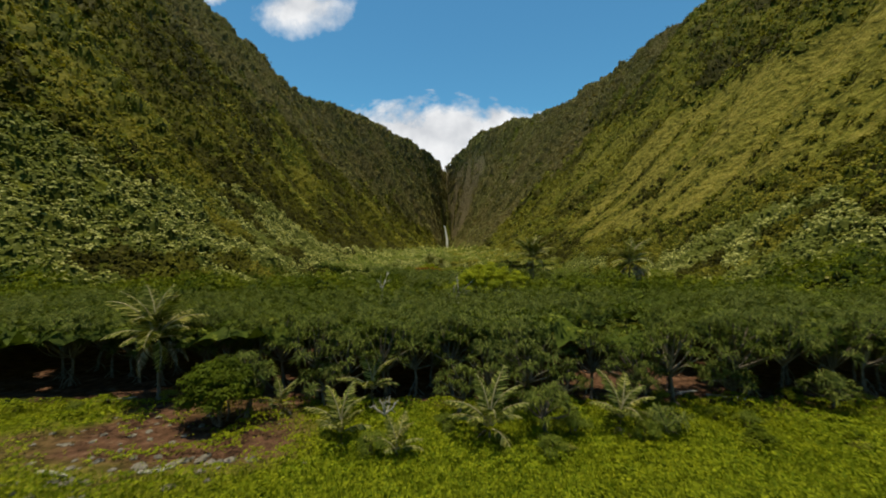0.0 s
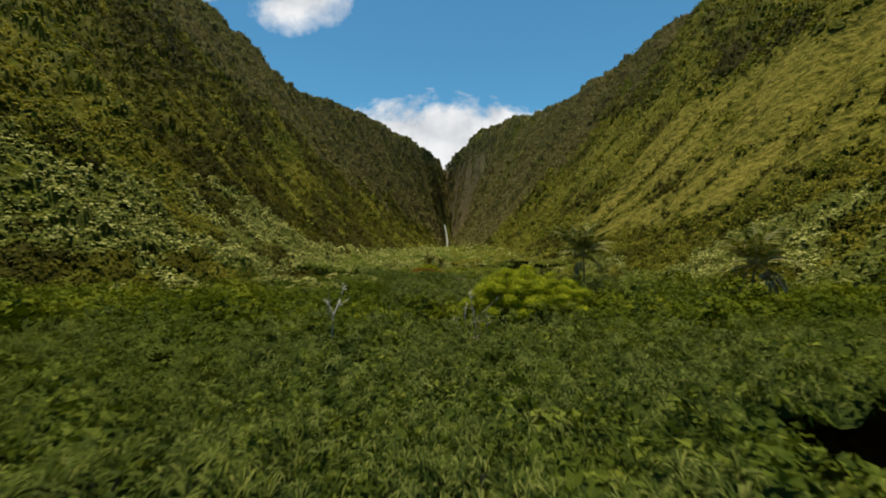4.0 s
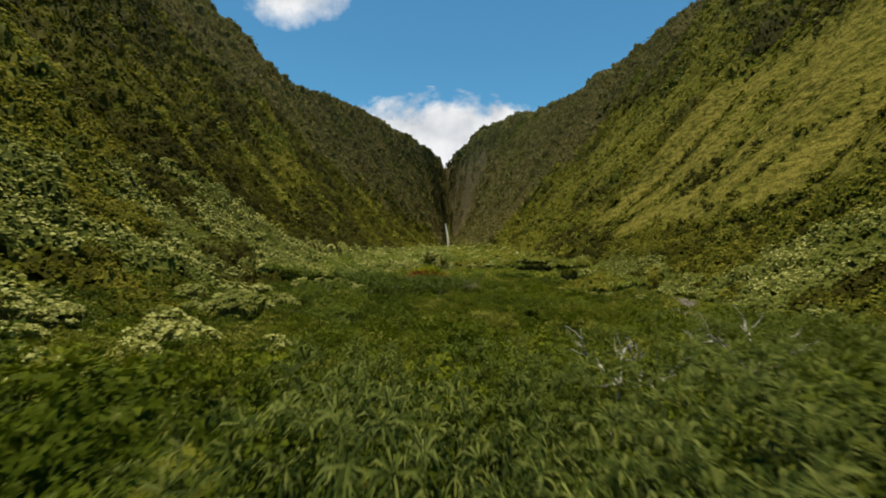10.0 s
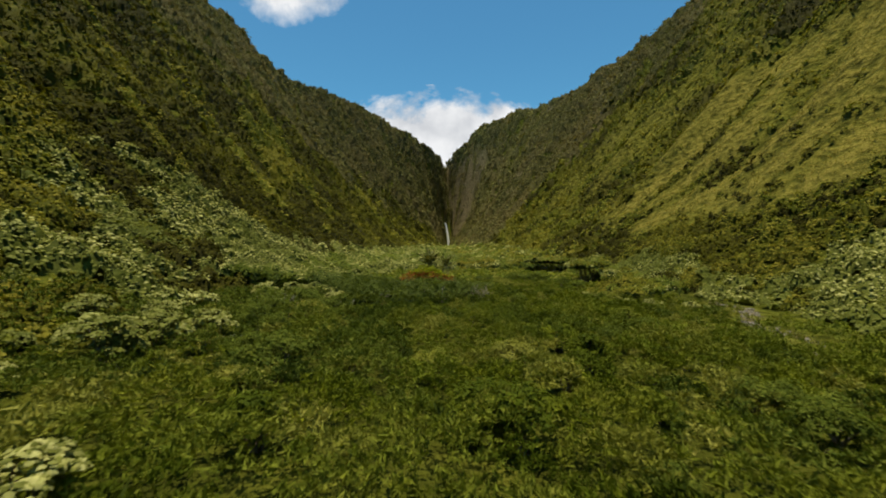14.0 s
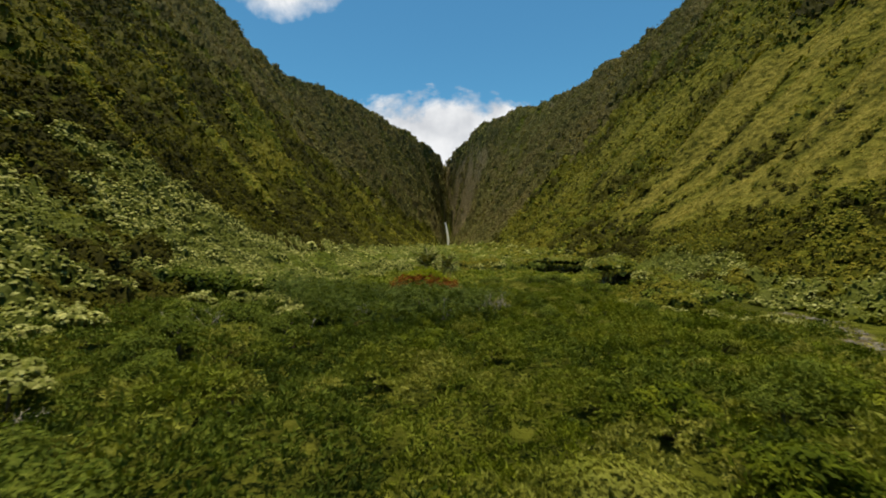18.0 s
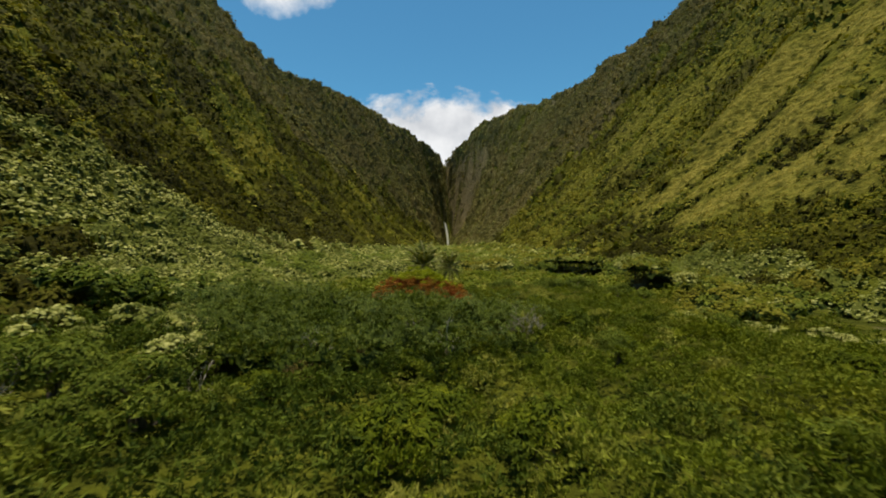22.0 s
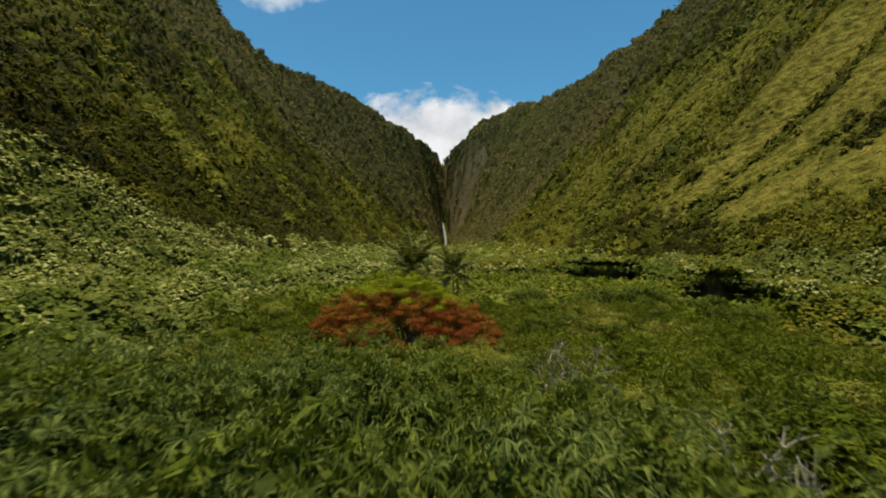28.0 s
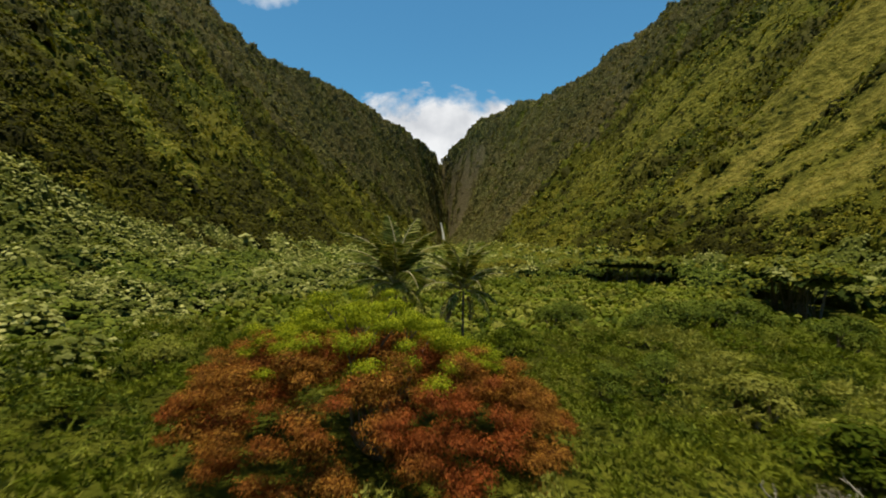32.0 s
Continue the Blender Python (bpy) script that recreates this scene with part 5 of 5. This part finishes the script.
# grey-green bushes before the red shrub
for k, (x, y, s) in enumerate(((-1.0, 210.9, 1.5), (0.6, 209.6, 1.4), (1.6, 207.4, 1.1), (2.6, 211.0, 1.1), (4.6, 206.0, 1.1), (3.6, 208.6, 1.2))):
    copy_thing(bush_kinds[(2, 5, 0)[k % 3]], pose(x, y, float(height(x, y)), 0, 0, 60 * k) @ Matrix.Scale(s, 4))


# ---- bare trees ----
def bare_tree(x, y, tall, spread, limbs, seed, label, clear=0.4, lean=0.0):
    r = np.random.default_rng(seed)
    wood = PALE_WOOD if y < 100 else GREY_WOOD
    ob = base("dead_tree", x, y, sink=0.1)
    fork = np.array([lean, r.normal() * 0.2, tall * clear])
    part("trunk", smooth_mesh("trunk", *tube(curve_points((0, 0, 0), fork, 0.05, r), np.linspace(0.10, 0.06, 6), 6), wood), ob)
    for k in range(limbs):
        a = k * 2.4 + r.uniform(-0.5, 0.5)
        tip = fork + np.array([math.cos(a) * spread, math.sin(a) * spread, 0]) * r.uniform(0.5, 1.0) + np.array([0, 0, tall * (1 - clear) * r.uniform(0.35, 1.0)])
        pts = curve_points(fork, tip, 0.14, r, 7)
        pieces = [tube(pts, np.linspace(0.070, 0.020, 7), 5)]
        for j in range(6):
            s = pts[r.integers(2, 6)]
            e = s + unit(tip - fork + r.normal(size=3) * 1.2 * np.linalg.norm(tip - fork) / 2) * spread * r.uniform(0.25, 0.5)
            pieces.append(tube(curve_points(s, e, 0.15, r, 4), np.linspace(0.034, 0.012, 4), 4))
        part("branch", smooth_mesh("branch", *join(pieces), wood), ob)
    return tagged(ob, label, "tree", "dead trees")


bare_tree(2.4, 59.6, 8.4, 1.9, 8, 501, "bare whitish tree before a lime-green crown", 0.58)
bare_tree(-7.8, 54.5, 9.6, 1.1, 4, 502, "bare crooked whitish snag in the thicket", 0.72)
bare_tree(5.2, 80.0, 8.6, 2.2, 6, 503, "bleached bare branches spreading over the thicket", 0.78)
bare_tree(10.6, 81.0, 8.6, 2.4, 6, 504, "bleached twisting branches among screw pines", 0.78)
bare_tree(6.6, 186.5, 4.6, 1.5, 9, 505, "bare grey tree standing in the scrub", 0.3)
bare_tree(-2.4, 178.0, 5.4, 1.3, 7, 506, "bare grey shrub at the thicket's edge", 0.35)
bare_tree(-19.5, 168.0, 3.4, 1.8, 7, 507, "low bare grey branches in the scrub", 0.25)
bare_tree(-31.0, 166.0, 3.4, 2.0, 7, 508, "low spreading bare grey branches", 0.3)
bare_tree(-29.0, 163.0, 4.4, 2.0, 10, 530, "spreading bare grey shrub among dark bushes", 0.25)
bare_tree(-33.0, 163.0, 4.2, 2.2, 10, 531, "spreading bare grey shrub among dark bushes", 0.25)
bare_tree(6.9, 188.6, 5.0, 1.8, 12, 532, "bare grey tree standing in the scrub", 0.3)
bare_tree(-26.0, 138.0, 2.8, 1.5, 6, 509, "bare grey twigs in the scrub", 0.3)
bare_tree(-8.5, 190.0, 6.0, 1.3, 6, 510, "bare grey twigs rising from dark thicket", 0.4)
bare_tree(4.4, 183.0, 5.2, 1.4, 9, 513, "bare grey twigs at the thicket's rim", 0.4)
bare_tree(8.4, 190.0, 4.0, 1.2, 9, 514, "slender bare grey shrub in the scrub", 0.3)
bare_tree(-5.6, 181.0, 5.6, 1.2, 8, 515, "bare grey twigs rising from dark thicket", 0.45)
bare_tree(-14.0, 176.0, 5.0, 1.5, 8, 516, "bare grey twigs rising from dark thicket", 0.4)
for k, (x, y, tall) in enumerate(((5.0, 207.0, 2.6), (7.2, 204.5, 2.2), (7.4, 213.0, 2.4), (9.4, 209.0, 2.0), (4.4, 202.5, 2.8), (11.0, 214.5, 1.8), (6.0, 210.0, 2.4))):
    bare_tree(x, y, tall + 0.9, 1.5, 12, 520 + k, "low dry shrub of bare grey twigs", 0.15)
    lobed_plant("dry_shrub", x + 0.9, y + 0.8, dome(1.3, 1.1, tall * 0.75, 9, 0.5, 0.8, rng, 0.25), [TWIGS], 4, 540 + k, "low grey-brown shrub with withered leaves", "shrub", "dry shrubs")
bare_tree(-3.9, 28.6, 2.3, 0.9, 5, 511, "small bleached dead tree before the grove", 0.3)
bare_tree(0.2, 211.0, 2.2, 1.1, 9, 512, "bare grey branches beside the red shrub", 0.3)


# ---- stems under the edge of the woods ----
for k in range(26):
    t = k / 25
    x, y = (53 + 17 * t * 2, 262 + 30 * t * 2) if k < 13 else (51 + 12 * (2 * t - 1), 337 - 8 * (2 * t - 1))
    x, y = x + rng.uniform(-1.5, 1.5), y + rng.uniform(-1.5, 1.5)
    ob = base("woods_tree", x, y, sink=0.1)
    r = np.random.default_rng(560 + k)
    for j in range(3):
        tip = (r.normal() * 1.4, r.normal() * 1.4, r.uniform(6.0, 7.2))
        part("trunk" if j == 0 else "limb", smooth_mesh("trunk", *tube(curve_points((0, 0, 0), tip, 0.08, r, 6), np.linspace(0.16 - 0.03 * j, 0.06, 6), 5), BARK), ob)
    part("crown", PALE[k % 4], ob, "", pose(0, 0, 6.4, 0, 0, 50 * k) @ Matrix.Scale(r.uniform(1.4, 2.0), 4))
    tagged(ob, "tree with a pale crown over dark open ground", "tree", "trees at the woods' edge")


# ---- stones and driftwood ----
def stone_mesh(seed):
    bm = bmesh.new()
    bmesh.ops.create_icosphere(bm, subdivisions=2, radius=0.5)
    for v in bm.verts:
        n = noise.noise(v.co * 2.3 + Vector((seed * 7.1, 0, 0)))
        v.co = Vector((v.co.x * 1.25, v.co.y, v.co.z * 0.62)) * (1 + 0.35 * n)
    me = bpy.data.meshes.new("stone")
    bm.to_mesh(me)
    bm.free()
    me.materials.append(STONE)
    return me


STONES = [stone_mesh(k) for k in range(5)]


def stones(n, spot, s0, s1, group, label):
    for k in range(n):
        x, y = spot()
        ob = new("stone", STONES[k % 5])
        s = rng.uniform(s0, s1)
        ob.matrix_basis = pose(x, y, float(height(x, y)) + 0.05 * s, 0, 0, rng.uniform(0, 360)) @ Matrix.Scale(s, 4)
        tagged(ob, label, "stone", group)


stones(38, lambda: (-21.0 + rng.normal() * 2.8, 21.2 + rng.normal() * 0.9), 0.2, 0.6, "shore stones", "pale grey rounded stone on the shore")
stones(26, lambda: (-13.4 + rng.normal() * 2.1, 23.2 + rng.normal() * 0.7), 0.2, 0.6, "shore stones", "pale grey rounded stone on bare soil")
stones(40, lambda: (-19.8 + rng.normal() * 3.4, 26.7 + rng.normal() * 1.7), 0.12, 0.4, "soil stones", "small brown-grey stone on bare soil")


def in_stream():
    y = rng.uniform(147, 215)
    return float(stream_middle(y)) + rng.uniform(-2.2, 2.2), y


stones(130, in_stream, 0.5, 1.5, "stream stones", "grey rounded stone in the stream bed")
for k, (x, y, turn, long) in enumerate(((-25.4, 33.2, 8, 2.8), (-20.2, 22.0, -12, 2.1), (-15.0, 22.3, 20, 1.7), (22.6, 33.4, -25, 3.4), (19.8, 34.6, 15, 2.2))):
    r = np.random.default_rng(600 + k)
    ob = new("driftwood_log", smooth_mesh("driftwood_log", *tube(curve_points((-long / 2, 0, 0), (long / 2, 0, 0.05), 0.05, r, 8), np.array([0.06, 0.11, 0.12, 0.11, 0.11, 0.10, 0.08, 0.03]), 7), PALE_WOOD))
    ob.matrix_basis = pose(x, y, float(height(x, y)) + 0.08, 0, 0, turn)
    tagged(ob, "bleached driftwood log lying on the ground", "driftwood", "driftwood")


# ---- waterfall ----
def waterfall():
    m, n, l, out = material("falling_water")
    co = n.new("ShaderNodeTexCoord").outputs["Object"]
    mp = n.new("ShaderNodeMapping")
    mp.inputs["Scale"].default_value = (1.2, 1.2, 0.05)
    l.new(co, mp.inputs[0])
    tex = noise_node(n, l, 1.0, 5.0, mp.outputs[0])
    c = ramp_node(n, l, tex.outputs["Fac"], [(0.3, (0.80, 0.82, 0.84)), (0.6, (0.95, 0.95, 0.96))])
    b = n.new("ShaderNodeBsdfPrincipled")
    l.new(c.outputs[0], b.inputs["Base Color"])
    b.inputs["Roughness"].default_value = 0.5
    t = n.new("ShaderNodeBsdfTranslucent")
    l.new(c.outputs[0], t.inputs["Color"])
    mix = n.new("ShaderNodeMixShader")
    mix.inputs[0].default_value = 0.45
    l.new(b.outputs[0], mix.inputs[1])
    l.new(t.outputs[0], mix.inputs[2])
    l.new(mix.outputs[0], out.inputs["Surface"])
    nx, nz = 14, 40
    gx, gz = np.meshgrid(np.linspace(-1, 1, nx), np.linspace(0, 1, nz))
    wide = 2.6 + 3.6 * (1 - gz) ** 0.7 + 0.8 * vnoise(gz * 9, gz * 0, 3)
    X = gx * wide + 17 * (1 - gz) ** 0.5 - 13 + 1.5 * np.sin(gz * 5)
    Yv = -52.0 * (1 - gz) - 1.5 * (1 - gx ** 2) + 1.2 * vnoise(gx * 6, gz * 3, 5)
    v = np.stack([X, Yv, gz * 132], -1).reshape(-1, 3)
    i = np.arange(nx * nz).reshape(nz, nx)
    f = np.stack([i[:-1, :-1], i[:-1, 1:], i[1:, 1:], i[1:, :-1]], -1).reshape(-1, 4)
    me = quick_mesh("waterfall", v, f, m)
    ob = new("waterfall", me)
    ob.location = (20, 2388, 14)
    tagged(ob, "thin white waterfall dropping down the valley's head", "waterfall", kind="structure")


waterfall()
